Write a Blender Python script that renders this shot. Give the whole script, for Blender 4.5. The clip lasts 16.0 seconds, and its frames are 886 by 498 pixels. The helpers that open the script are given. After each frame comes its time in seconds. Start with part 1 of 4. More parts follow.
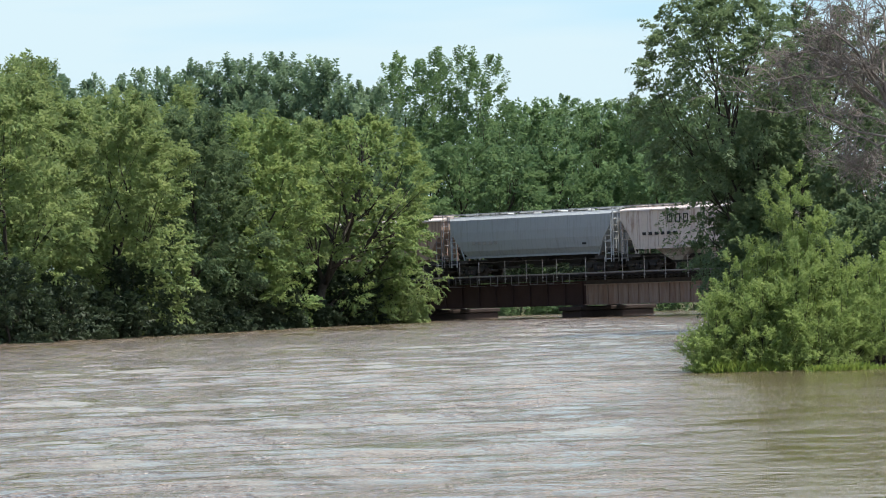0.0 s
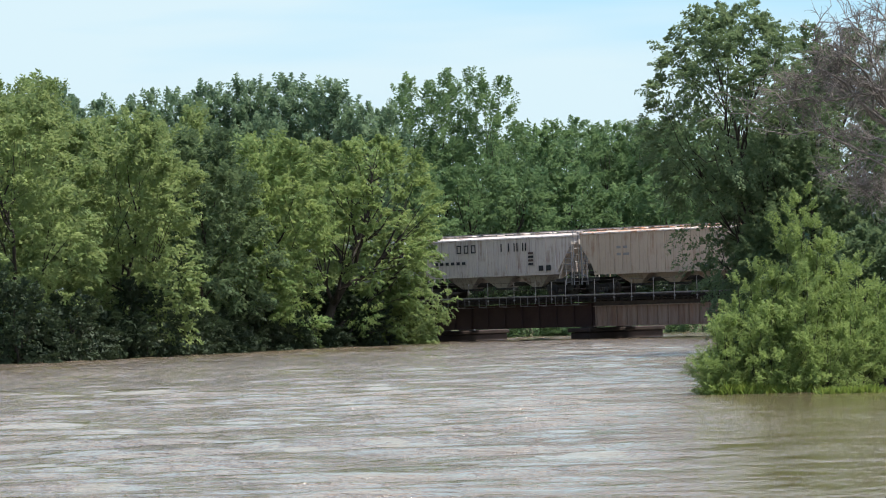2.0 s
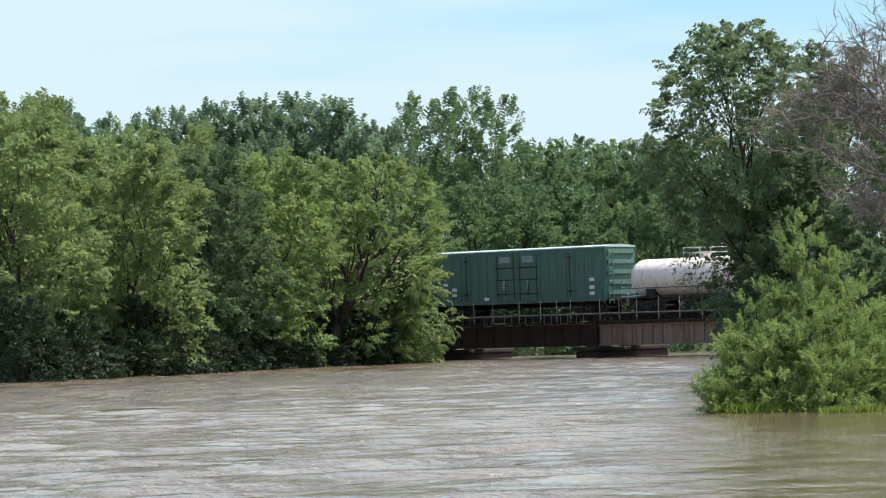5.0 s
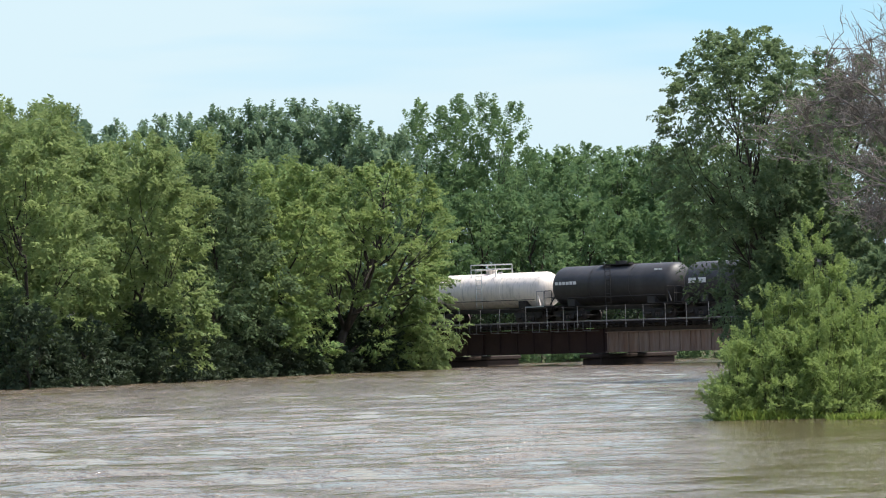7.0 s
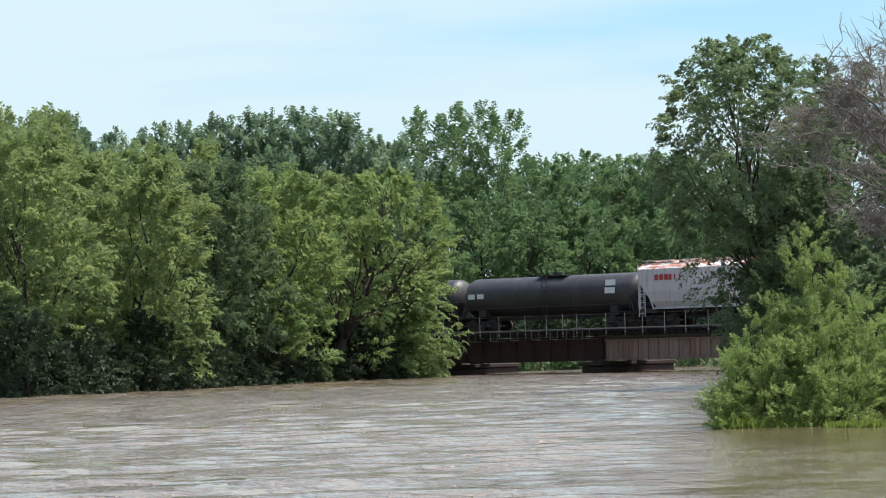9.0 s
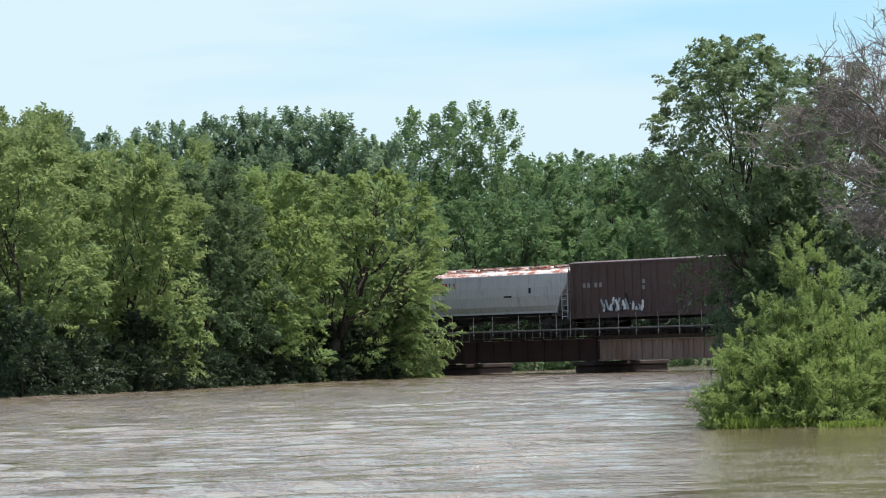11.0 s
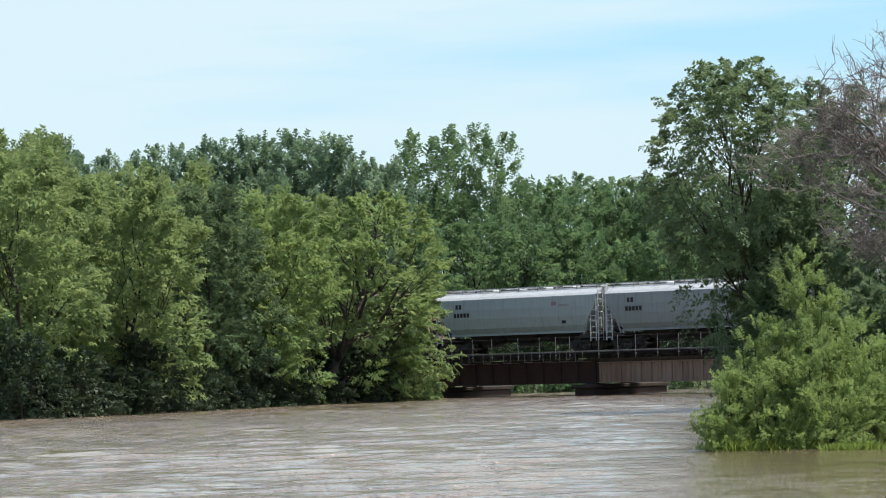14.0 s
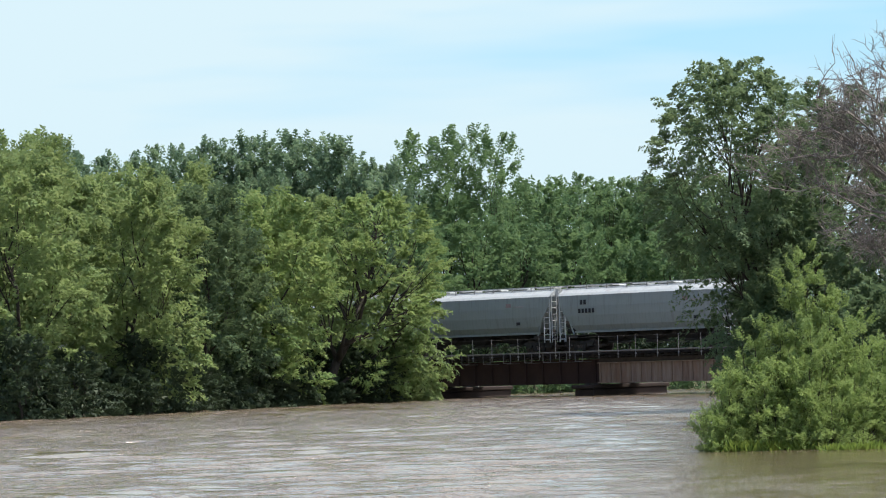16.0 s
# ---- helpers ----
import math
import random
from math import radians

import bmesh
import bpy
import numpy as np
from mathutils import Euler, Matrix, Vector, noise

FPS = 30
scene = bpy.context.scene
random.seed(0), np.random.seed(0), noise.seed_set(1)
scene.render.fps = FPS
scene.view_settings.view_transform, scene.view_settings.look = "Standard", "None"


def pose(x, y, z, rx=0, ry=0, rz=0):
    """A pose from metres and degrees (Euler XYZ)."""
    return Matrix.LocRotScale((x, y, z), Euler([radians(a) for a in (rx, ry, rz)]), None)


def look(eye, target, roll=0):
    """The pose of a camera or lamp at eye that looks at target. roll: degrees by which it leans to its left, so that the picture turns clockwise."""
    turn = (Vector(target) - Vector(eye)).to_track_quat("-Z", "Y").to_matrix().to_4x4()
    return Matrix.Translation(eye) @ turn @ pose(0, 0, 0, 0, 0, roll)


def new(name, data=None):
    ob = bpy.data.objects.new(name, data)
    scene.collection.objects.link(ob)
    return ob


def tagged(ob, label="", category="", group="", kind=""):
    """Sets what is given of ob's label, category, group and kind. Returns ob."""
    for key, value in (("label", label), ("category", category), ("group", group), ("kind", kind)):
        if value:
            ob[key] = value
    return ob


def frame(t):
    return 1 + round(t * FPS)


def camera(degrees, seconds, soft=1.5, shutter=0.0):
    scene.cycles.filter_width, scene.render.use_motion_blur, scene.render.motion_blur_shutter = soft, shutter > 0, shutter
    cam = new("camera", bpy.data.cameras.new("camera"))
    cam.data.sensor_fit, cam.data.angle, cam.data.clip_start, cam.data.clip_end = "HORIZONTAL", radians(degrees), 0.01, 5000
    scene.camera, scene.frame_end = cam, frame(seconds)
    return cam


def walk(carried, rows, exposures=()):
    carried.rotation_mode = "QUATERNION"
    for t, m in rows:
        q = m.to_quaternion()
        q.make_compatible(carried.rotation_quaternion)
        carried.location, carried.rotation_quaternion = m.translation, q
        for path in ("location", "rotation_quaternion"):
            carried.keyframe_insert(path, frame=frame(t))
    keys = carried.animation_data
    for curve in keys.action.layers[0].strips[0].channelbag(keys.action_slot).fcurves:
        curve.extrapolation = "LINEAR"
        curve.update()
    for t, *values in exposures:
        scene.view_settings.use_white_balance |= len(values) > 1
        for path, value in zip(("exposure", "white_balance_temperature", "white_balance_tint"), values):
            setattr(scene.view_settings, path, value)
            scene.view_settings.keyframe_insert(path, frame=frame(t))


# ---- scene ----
cam = camera(15.0, 16.0, soft=1.05)
EYE = (0.0, 0.0, 2.15)  # a tripod on the flooded bank


def aim(yaw, pitch, roll):
    return pose(*EYE, 90 + pitch, 0, yaw) @ pose(0, 0, 0, 0, 0, roll)


walk(cam, [
    (0, aim(-0.000, 0.680, -1.900)),
    (0.5, aim(0.026, 0.792, -1.807)),
    (1, aim(0.049, 0.919, -1.801)),
    (1.5, aim(0.096, 1.015, -1.755)),
    (2, aim(0.143, 1.043, -1.746)),
    (2.5, aim(0.288, 1.020, -1.748)),
    (3, aim(0.320, 0.902, -1.701)),
    (3.5, aim(0.298, 0.882, -1.748)),
    (4, aim(0.263, 1.001, -1.695)),
    (4.5, aim(0.213, 1.251, -1.695)),
    (7, aim(0.332, 1.488, -1.670)),
    (7.5, aim(0.342, 1.474, -1.674)),
    (8, aim(0.319, 1.518, -1.684)),
    (8.5, aim(0.305, 1.590, -1.711)),
    (9, aim(0.316, 1.620, -1.655)),
    (11.5, aim(0.188, 1.618, -1.663)),
    (12, aim(0.173, 1.630, -1.666)),
    (12.5, aim(0.176, 1.720, -1.688)),
    (13, aim(0.218, 1.845, -1.696)),
    (13.5, aim(0.244, 1.915, -1.703)),
    (14, aim(0.184, 2.001, -1.688)),
    (14.5, aim(0.177, 2.091, -1.707)),
    (15, aim(0.184, 2.127, -1.664)),
    (15.5, aim(0.201, 2.107, -1.654)),
    (16, aim(0.182, 2.007, -1.707)),
])

# ---- light ----
SUN_ELEV, SUN_AZ = 64.0, 80.0  # degrees; azimuth clockwise from straight ahead


def make_world():
    w = bpy.data.worlds.new("sky")
    scene.world = w
    w.use_nodes = True
    nt = w.node_tree
    nt.nodes.clear()
    out = nt.nodes.new("ShaderNodeOutputWorld")
    bg = nt.nodes.new("ShaderNodeBackground")
    sky = nt.nodes.new("ShaderNodeTexSky")
    sky.sky_type = "NISHITA"
    sky.sun_disc = False
    sky.sun_elevation = radians(SUN_ELEV)
    sky.sun_rotation = radians(SUN_AZ)
    sky.air_density, sky.dust_density, sky.ozone_density = 1.0, 1.5, 1.5
    bg.inputs["Strength"].default_value = 0.23
    nt.links.new(sky.outputs[0], bg.inputs["Color"])
    nt.links.new(bg.outputs[0], out.inputs["Surface"])


make_world()
sun_data = bpy.data.lights.new("sun", "SUN")
sun_data.energy, sun_data.angle, sun_data.color = 5.6, radians(0.55), (1.0, 0.96, 0.88)
sun = new("sun", sun_data)
_e, _a = radians(SUN_ELEV), radians(SUN_AZ)
sun.matrix_world = look((math.sin(_a) * math.cos(_e) * 300, math.cos(_a) * math.cos(_e) * 300, math.sin(_e) * 300), (0, 0, 0))
scene.view_settings.exposure = 0.48

# ---- materials ----


class Nodes:
    """A short hand for node materials."""

    def __init__(self, name):
        self.mat = bpy.data.materials.new(name)
        self.mat.use_nodes = True
        self.nt = self.mat.node_tree
        self.nt.nodes.clear()
        self.out = self.nt.nodes.new("ShaderNodeOutputMaterial")

    def node(self, kind, **sets):
        n = self.nt.nodes.new("ShaderNode" + kind)
        for k, v in sets.items():
            if k == "operation":
                n.operation = v
            elif k == "blend":
                n.blend_type = v
            elif k == "data":
                n.data_type = v
            else:
                n.inputs[k.replace("_", " ")].default_value = v
        return n

    def link(self, a, b):
        self.nt.links.new(a, b)

    def coords(self, scale=(1, 1, 1), rot=(0, 0, 0)):
        tc = self.nt.nodes.new("ShaderNodeTexCoord")
        mp = self.nt.nodes.new("ShaderNodeMapping")
        mp.inputs["Scale"].default_value = scale
        mp.inputs["Rotation"].default_value = rot
        self.link(tc.outputs["Object"], mp.inputs["Vector"])
        return mp.outputs[0]

    def noise(self, vec, scale, detail=4, rough=0.55):
        n = self.node("TexNoise", Scale=scale, Detail=detail, Roughness=rough)
        self.link(vec, n.inputs["Vector"])
        return n.outputs["Fac"]

    def ramp(self, fac, stops):
        r = self.nt.nodes.new("ShaderNodeValToRGB")
        el = r.color_ramp.elements
        while len(el) < len(stops):
            el.new(0.5)
        for e, (p, c) in zip(el, stops):
            e.position = p
            e.color = (*c, 1) if len(c) == 3 else c
        self.link(fac, r.inputs[0])
        return r.outputs[0]

    def grey(self, fac, lo, hi):
        m = self.node("MapRange", From_Min=lo, From_Max=hi)
        self.link(fac, m.inputs[0])
        return m.outputs[0]

    def mix(self, fac, a, b):
        m = self.nt.nodes.new("ShaderNodeMix")
        m.data_type = "RGBA"
        for sock, v in ((m.inputs[0], fac), (m.inputs[6], a), (m.inputs[7], b)):
            if isinstance(v, tuple):
                sock.default_value = (*v, 1)
            elif isinstance(v, (int, float)):
                sock.default_value = v
            else:
                self.link(v, sock)
        return m.outputs[2]

    def times(self, a, b):
        m = self.node("Math", operation="MULTIPLY")
        for sock, v in ((m.inputs[0], a), (m.inputs[1], b)):
            if isinstance(v, (int, float)):
                sock.default_value = v
            else:
                self.link(v, sock)
        return m.outputs[0]

    def bump(self, height, strength, distance):
        b = self.node("Bump", Strength=strength, Distance=distance)
        self.link(height, b.inputs["Height"])
        return b.outputs[0]

    def surface(self, color, rough=0.6, metal=0.0, normal=None, spec=0.5):
        p = self.nt.nodes.new("ShaderNodeBsdfPrincipled")
        for sock, v in ((p.inputs["Base Color"], color), (p.inputs["Roughness"], rough), (p.inputs["Metallic"], metal), (p.inputs["Specular IOR Level"], spec)):
            if isinstance(v, tuple):
                sock.default_value = (*v, 1)
            elif isinstance(v, (int, float)):
                sock.default_value = v
            else:
                self.link(v, sock)
        if normal is not None:
            self.link(normal, p.inputs["Normal"])
        self.link(p.outputs[0], self.out.inputs["Surface"])
        return self.mat


def paint(name, color, rust=0.3, stain=0.35, rust_color=(0.16, 0.06, 0.025), rough=0.55):
    """Weathered railway paint: dust, dark vertical streaks, rust patches."""
    n = Nodes(name)
    v = n.coords()
    streak = n.noise(n.coords((2.2, 2.2, 0.16)), 2.4, 5, 0.62)
    patch = n.noise(v, 0.7, 6, 0.68)
    fine = n.noise(v, 9.0, 4, 0.6)
    dark = tuple(c * 0.42 for c in color)
    dust = tuple(c * 0.65 + 0.07 for c in color)
    c1 = n.mix(n.times(n.grey(streak, 0.5, 0.78), stain * 1.6), color, dark)
    c2 = n.mix(n.times(n.grey(patch, 0.45, 0.75), 0.45), c1, dust)
    c3 = n.mix(n.times(n.grey(n.times(patch, streak), 0.27, 0.40), rust), c2, rust_color)
    c4 = n.mix(n.times(fine, 0.22), c3, dark)
    return n.surface(c4, rough, 0.0, n.bump(fine, 0.25, 0.02), 0.35)


def rusty_roof(name, color, rust_color):
    """Roof paint flaking off in broad rust scabs."""
    n = Nodes(name)
    scab = n.noise(n.coords((0.8, 1.6, 1.0)), 1.3, 6, 0.68)
    fine = n.noise(n.coords(), 8.0, 4, 0.6)
    col = n.mix(n.grey(scab, 0.47, 0.56), color, rust_color)
    col = n.mix(n.times(fine, 0.3), col, tuple(c * 0.5 for c in color))
    return n.surface(col, 0.7, 0.0, n.bump(fine, 0.3, 0.02), 0.3)


def plain_rough(name, a, b, scale=1.5, rough=0.85, bump=0.4, dist=0.05, metal=0.0, stretch=(1, 1, 1)):
    n = Nodes(name)
    v = n.coords(stretch)
    big = n.noise(v, scale, 6, 0.65)
    fine = n.noise(v, scale * 9, 4, 0.6)
    col = n.mix(n.grey(big, 0.3, 0.72), a, b)
    col = n.mix(n.times(fine, 0.35), col, tuple(c * 0.5 for c in a))
    return n.surface(col, rough, metal, n.bump(fine, bump, dist), 0.3)


def leaf_material(name, dark, light, glow=0.5, yellow=(0.19, 0.2, 0.045)):
    """Leaves: colour differs from leaf to leaf and from bough to bough, and they let light through."""
    n = Nodes(name)
    geo = n.nt.nodes.new("ShaderNodeNewGeometry")
    big = n.noise(n.coords(), 0.33, 3, 0.6)
    col = n.mix(n.grey(big, 0.32, 0.68), dark, light)
    rnd = n.grey(geo.outputs["Random Per Island"], 0.55, 1.0)
    col = n.mix(n.times(rnd, 0.62), col, yellow)
    d = n.nt.nodes.new("ShaderNodeBsdfPrincipled")
    d.inputs["Roughness"].default_value = 0.6
    d.inputs["Specular IOR Level"].default_value = 0.18
    n.link(col, d.inputs["Base Color"])
    t = n.nt.nodes.new("ShaderNodeBsdfTranslucent")
    n.link(n.mix(0.5, col, yellow), t.inputs["Color"])
    m = n.nt.nodes.new("ShaderNodeMixShader")
    m.inputs[0].default_value = glow
    n.link(d.outputs[0], m.inputs[1])
    n.link(t.outputs[0], m.inputs[2])
    n.link(m.outputs[0], n.out.inputs["Surface"])
    return n.mat


def water_material():
    """Silty flood water: brown body, sky on the ripples, a calm lee beside the willows."""
    n = Nodes("river_water")
    silt = n.noise(n.coords((0.05, 0.02, 1)), 1.0, 4, 0.6)
    col = n.mix(n.grey(silt, 0.3, 0.7), (0.090, 0.068, 0.043), (0.165, 0.126, 0.082))
    w1 = n.noise(n.coords((0.5, 1.0, 1)), 2.1, 5, 0.62)
    w2 = n.noise(n.coords((0.55, 1.0, 1), (0, 0, 0.25)), 4.6, 4, 0.62)
    h = n.node("Math", operation="ADD")
    n.link(w1, h.inputs[0])
    n.link(n.times(w2, 0.22), h.inputs[1])
    # rough and slack tongues of current
    broad = n.noise(n.coords((0.07, 0.045, 1)), 1.0, 4, 0.6)
    patch = n.noise(n.coords((0.62, 0.42, 1)), 1.0, 5, 0.65)
    both = n.node("Math", operation="ADD")
    n.link(n.times(broad, 0.45), both.inputs[0])
    n.link(n.times(patch, 0.55), both.inputs[1])
    tongue = n.grey(both.outputs[0], 0.43, 0.57)
    sep = n.node("SeparateXYZ")
    n.link(n.coords(), sep.inputs[0])
    slope = n.node("Math", operation="DIVIDE")
    n.link(sep.outputs[0], slope.inputs[0])
    ahead = n.node("Math", operation="MAXIMUM")
    n.link(sep.outputs[1], ahead.inputs[0])
    ahead.inputs[1].default_value = 25.0
    n.link(ahead.outputs[0], slope.inputs[1])
    lee = n.node("MapRange", From_Min=0.042, From_Max=0.095, To_Min=1.0, To_Max=0.13)
    n.link(slope.outputs[0], lee.inputs[0])
    rough = n.node("MapRange", To_Min=0.12, To_Max=2.3)
    n.link(tongue, rough.inputs[0])
    height = n.times(n.times(h.outputs[0], lee.outputs[0]), rough.outputs[0])
    return n.surface(col, 0.07, 0.0, n.bump(height, 1.0, 0.15), 1.0)


def sky_backdrop_material():
    n = Nodes("low_sky_and_thin_cloud")
    c = n.noise(n.coords((0.0009, 0.0009, 0.0075)), 1.0, 4, 0.5)
    sep = n.node("SeparateXYZ")
    n.link(n.coords(), sep.inputs[0])
    rise = n.grey(sep.outputs[2], 60, 420)
    blue = n.mix(rise, (0.70, 0.88, 0.97), (0.42, 0.77, 1.0))
    blue = n.mix(n.grey(sep.outputs[2], 400, 650), blue, (1.0, 0.98, 0.95))
    col = n.mix(n.grey(c, 0.42, 0.60), blue, (0.70, 0.88, 0.96))
    e = n.node("Emission", Strength=0.735)
    n.link(col, e.inputs["Color"])
    n.link(e.outputs[0], n.out.inputs["Surface"])
    return n.mat


M_WATER = water_material()
M_SKY = sky_backdrop_material()
M_GROUND = plain_rough("silty_bank", (0.055, 0.05, 0.03), (0.05, 0.075, 0.025), 0.4)
M_BALLAST = plain_rough("ballast", (0.16, 0.15, 0.14), (0.24, 0.22, 0.2), 3.0)
M_LEAF = leaf_material("maple_leaf", (0.138, 0.215, 0.08), (0.222, 0.305, 0.11), 0.5, (0.325, 0.37, 0.155))
M_LEAF_BRIGHT = leaf_material("young_maple_leaf", (0.132, 0.23, 0.082), (0.222, 0.315, 0.11), 0.5, (0.335, 0.38, 0.14))
M_LEAF_DARK = leaf_material("poplar_leaf", (0.128, 0.215, 0.135), (0.188, 0.285, 0.165), 0.5, (0.25, 0.315, 0.18))
M_LEAF_FRESH = leaf_material("thicket_leaf", (0.098, 0.185, 0.085), (0.15, 0.245, 0.107), 0.5, (0.195, 0.265, 0.115))
# darker leaf copy: shade among the trees is put into its colour
M_LEAF_SHADE = leaf_material("shade_darkened_leaf", (0.075, 0.13, 0.066), (0.12, 0.18, 0.085), 0.45, (0.17, 0.215, 0.10))
# near-black leaf copy: deep shade low in the scrub is put into its colour
M_LEAF_DEEP_SHADE = leaf_material("deep_shade_leaf", (0.028, 0.045, 0.027), (0.046, 0.07, 0.036), 0.25, (0.06, 0.085, 0.04))
M_LEAF_ELM = leaf_material("elm_leaf", (0.088, 0.15, 0.074), (0.145, 0.21, 0.10), 0.5, (0.2, 0.25, 0.12))
M_LEAF_WILLOW = leaf_material("willow_leaf", (0.15, 0.225, 0.07), (0.235, 0.315, 0.10), 0.5, (0.33, 0.405, 0.14))
M_GRASS = leaf_material("grass_blade", (0.09, 0.16, 0.03), (0.15, 0.23, 0.04), 0.4, (0.24, 0.27, 0.06))
M_BARK = plain_rough("bark", (0.032, 0.026, 0.02), (0.065, 0.053, 0.042), 5.0, 0.9, 0.7, 0.05, 0, (1, 1, 0.25))
M_DEAD = plain_rough("dead_wood", (0.15, 0.128, 0.112), (0.25, 0.22, 0.2), 4.0, 0.9, 0.4)
M_GIRDER_DARK = plain_rough("black_girder_paint", (0.034, 0.019, 0.018), (0.052, 0.030, 0.026), 0.8, 0.85)
M_STONE = plain_rough("pier_stone", (0.022, 0.015, 0.012), (0.05, 0.032, 0.026), 1.2)
M_STEEL = plain_rough("grey_steel", (0.20, 0.19, 0.19), (0.32, 0.31, 0.30), 2.0, 0.5, 0.15, 0.01)
# sooty steel; on the smooth hoppers' bays its darkness stands for shadow
M_STEEL_DARK = plain_rough("sooty_and_shaded_steel", (0.022, 0.02, 0.019), (0.05, 0.042, 0.036), 2.0, 0.7)
M_TIE = plain_rough("creosoted_timber", (0.035, 0.027, 0.022), (0.07, 0.055, 0.045), 2.5)
M_RAIL = plain_rough("rail_steel", (0.10, 0.06, 0.045), (0.16, 0.11, 0.09), 3.0, 0.5, 0.2, 0.01, 0.4)
M_WHEEL = plain_rough("wheel_steel", (0.06, 0.045, 0.038), (0.11, 0.09, 0.08), 4.0, 0.55, 0.2, 0.01, 0.5)
M_MARK_BLACK = plain_rough("black_lettering_paint", (0.02, 0.02, 0.022), (0.045, 0.045, 0.045), 3.0)
M_MARK_WHITE = plain_rough("white_stencil_paint", (0.62, 0.63, 0.61), (0.74, 0.74, 0.72), 3.0)
M_MARK_FADED = plain_rough("faded_stencil_paint", (0.20, 0.24, 0.23), (0.36, 0.40, 0.38), 5.0)
M_MARK_DULL = plain_rough("dull_red_emblem_paint", (0.24, 0.17, 0.17), (0.30, 0.21, 0.2), 3.0)
M_STEEL_MID = plain_rough("weathered_steel", (0.10, 0.095, 0.095), (0.18, 0.17, 0.165), 2.0, 0.6, 0.15, 0.01)
M_MARK_RED = plain_rough("red_stencil_paint", (0.34, 0.04, 0.035), (0.42, 0.06, 0.05), 3.0)
M_BRIGHT = plain_rough("bright_worn_steel", (0.42, 0.43, 0.42), (0.55, 0.55, 0.54), 3.0, 0.4, 0.2, 0.01)


def girder_material():
    n = Nodes("rust_streaked_girder_paint")
    streak = n.noise(n.coords((1.6, 1.6, 0.18)), 2.0, 6, 0.66)
    patch = n.noise(n.coords(), 0.8, 5, 0.6)
    col = n.mix(n.grey(streak, 0.35, 0.68), (0.25, 0.19, 0.155), (0.13, 0.08, 0.058))
    col = n.mix(n.times(n.grey(patch, 0.5, 0.75), 0.7), col, (0.22, 0.115, 0.065))
    return n.surface(col, 0.75, 0, n.bump(patch, 0.3, 0.03), 0.3)


M_GIRDER = girder_material()

# ---- mesh helpers ----


def mesh_object(name, bm, mat):
    me = bpy.data.meshes.new(name)
    bm.to_mesh(me)
    bm.free()
    me.materials.append(mat)
    return new(name, me)


def part(name, bm, mat, parent, label="", at=None):
    ob = mesh_object(name, bm, mat)
    ob.parent = parent
    if at is not None:
        ob.location = at
    if label:
        ob["label"] = label
    return ob


def again(ob, at, parent=None, turn=0.0):
    """One more of a part, on the same mesh."""
    o = new(ob.name.split(".")[0], ob.data)
    o.parent = parent or ob.parent
    o.location = at
    o.rotation_euler = (0, 0, radians(turn))
    if "label" in ob:
        o["label"] = ob["label"]
    return o


def raw_mesh(name, verts, faces_flat, per_face, mat, smooth=False):
    """A mesh from arrays of vertices and equal-sided faces."""
    me = bpy.data.meshes.new(name)
    verts = np.asarray(verts, dtype=np.float32)
    idx = np.asarray(faces_flat, dtype=np.int32)
    nf = len(idx) // per_face
    me.vertices.add(len(verts))
    me.vertices.foreach_set("co", verts.ravel())
    me.loops.add(len(idx))
    me.loops.foreach_set("vertex_index", idx)
    me.polygons.add(nf)
    me.polygons.foreach_set("loop_start", np.arange(nf, dtype=np.int32) * per_face)
    me.polygons.foreach_set("loop_total", np.full(nf, per_face, dtype=np.int32))
    if smooth:
        me.polygons.foreach_set("use_smooth", np.ones(nf, dtype=bool))
    me.materials.append(mat)
    me.update()
    me.validate()
    return me


def box(bm, x0, x1, y0, y1, z0, z1):
    v = [bm.verts.new((x, y, z)) for z in (z0, z1) for y in (y0, y1) for x in (x0, x1)]
    for q in ((0, 2, 3, 1), (4, 5, 7, 6), (0, 1, 5, 4), (2, 6, 7, 3), (0, 4, 6, 2), (1, 3, 7, 5)):
        bm.faces.new([v[i] for i in q])
    return bm


def bevel_box(x0, x1, y0, y1, z0, z1, r):
    bm = box(bmesh.new(), x0, x1, y0, y1, z0, z1)
    bmesh.ops.bevel(bm, geom=bm.edges[:], offset=r, segments=1, affect="EDGES")
    return bm


def bar(bm, p0, p1, r, seg=6, r1=None):
    """A round bar from p0 to p1."""
    p0, p1 = Vector(p0), Vector(p1)
    d = p1 - p0
    m = Matrix.Translation((p0 + p1) / 2) @ d.to_track_quat("Z", "Y").to_matrix().to_4x4()
    bmesh.ops.create_cone(bm, cap_ends=True, segments=seg, radius1=r, radius2=r if r1 is None else r1, depth=d.length, matrix=m)
    return bm


def loft(sections, close=True):
    """A skin over equal rings of points, capped at both ends."""
    bm = bmesh.new()
    rings = [[bm.verts.new(p) for p in s] for s in sections]
    n = len(rings[0])
    for a, b in zip(rings, rings[1:]):
        for i in range(n):
            bm.faces.new((a[i], a[(i + 1) % n], b[(i + 1) % n], b[i]))
    bm.faces.new(rings[0][::-1])
    bm.faces.new(rings[-1])
    bmesh.ops.recalc_face_normals(bm, faces=bm.faces[:])
    return bm


# ---- ground, river, sky ----
TRACK_TURN = -42.31
TRACK = pose(0, 227, 0, 0, 0, TRACK_TURN)  # x along the track, y away from the river bend's near side
UX, UY = math.cos(radians(-TRACK_TURN)), -math.sin(radians(-TRACK_TURN))
RAIL_Z = 2.8


def smooth01(v, a, b):
    t = np.clip((v - a) / (b - a), 0, 1)
    return t * t * (3 - 2 * t)


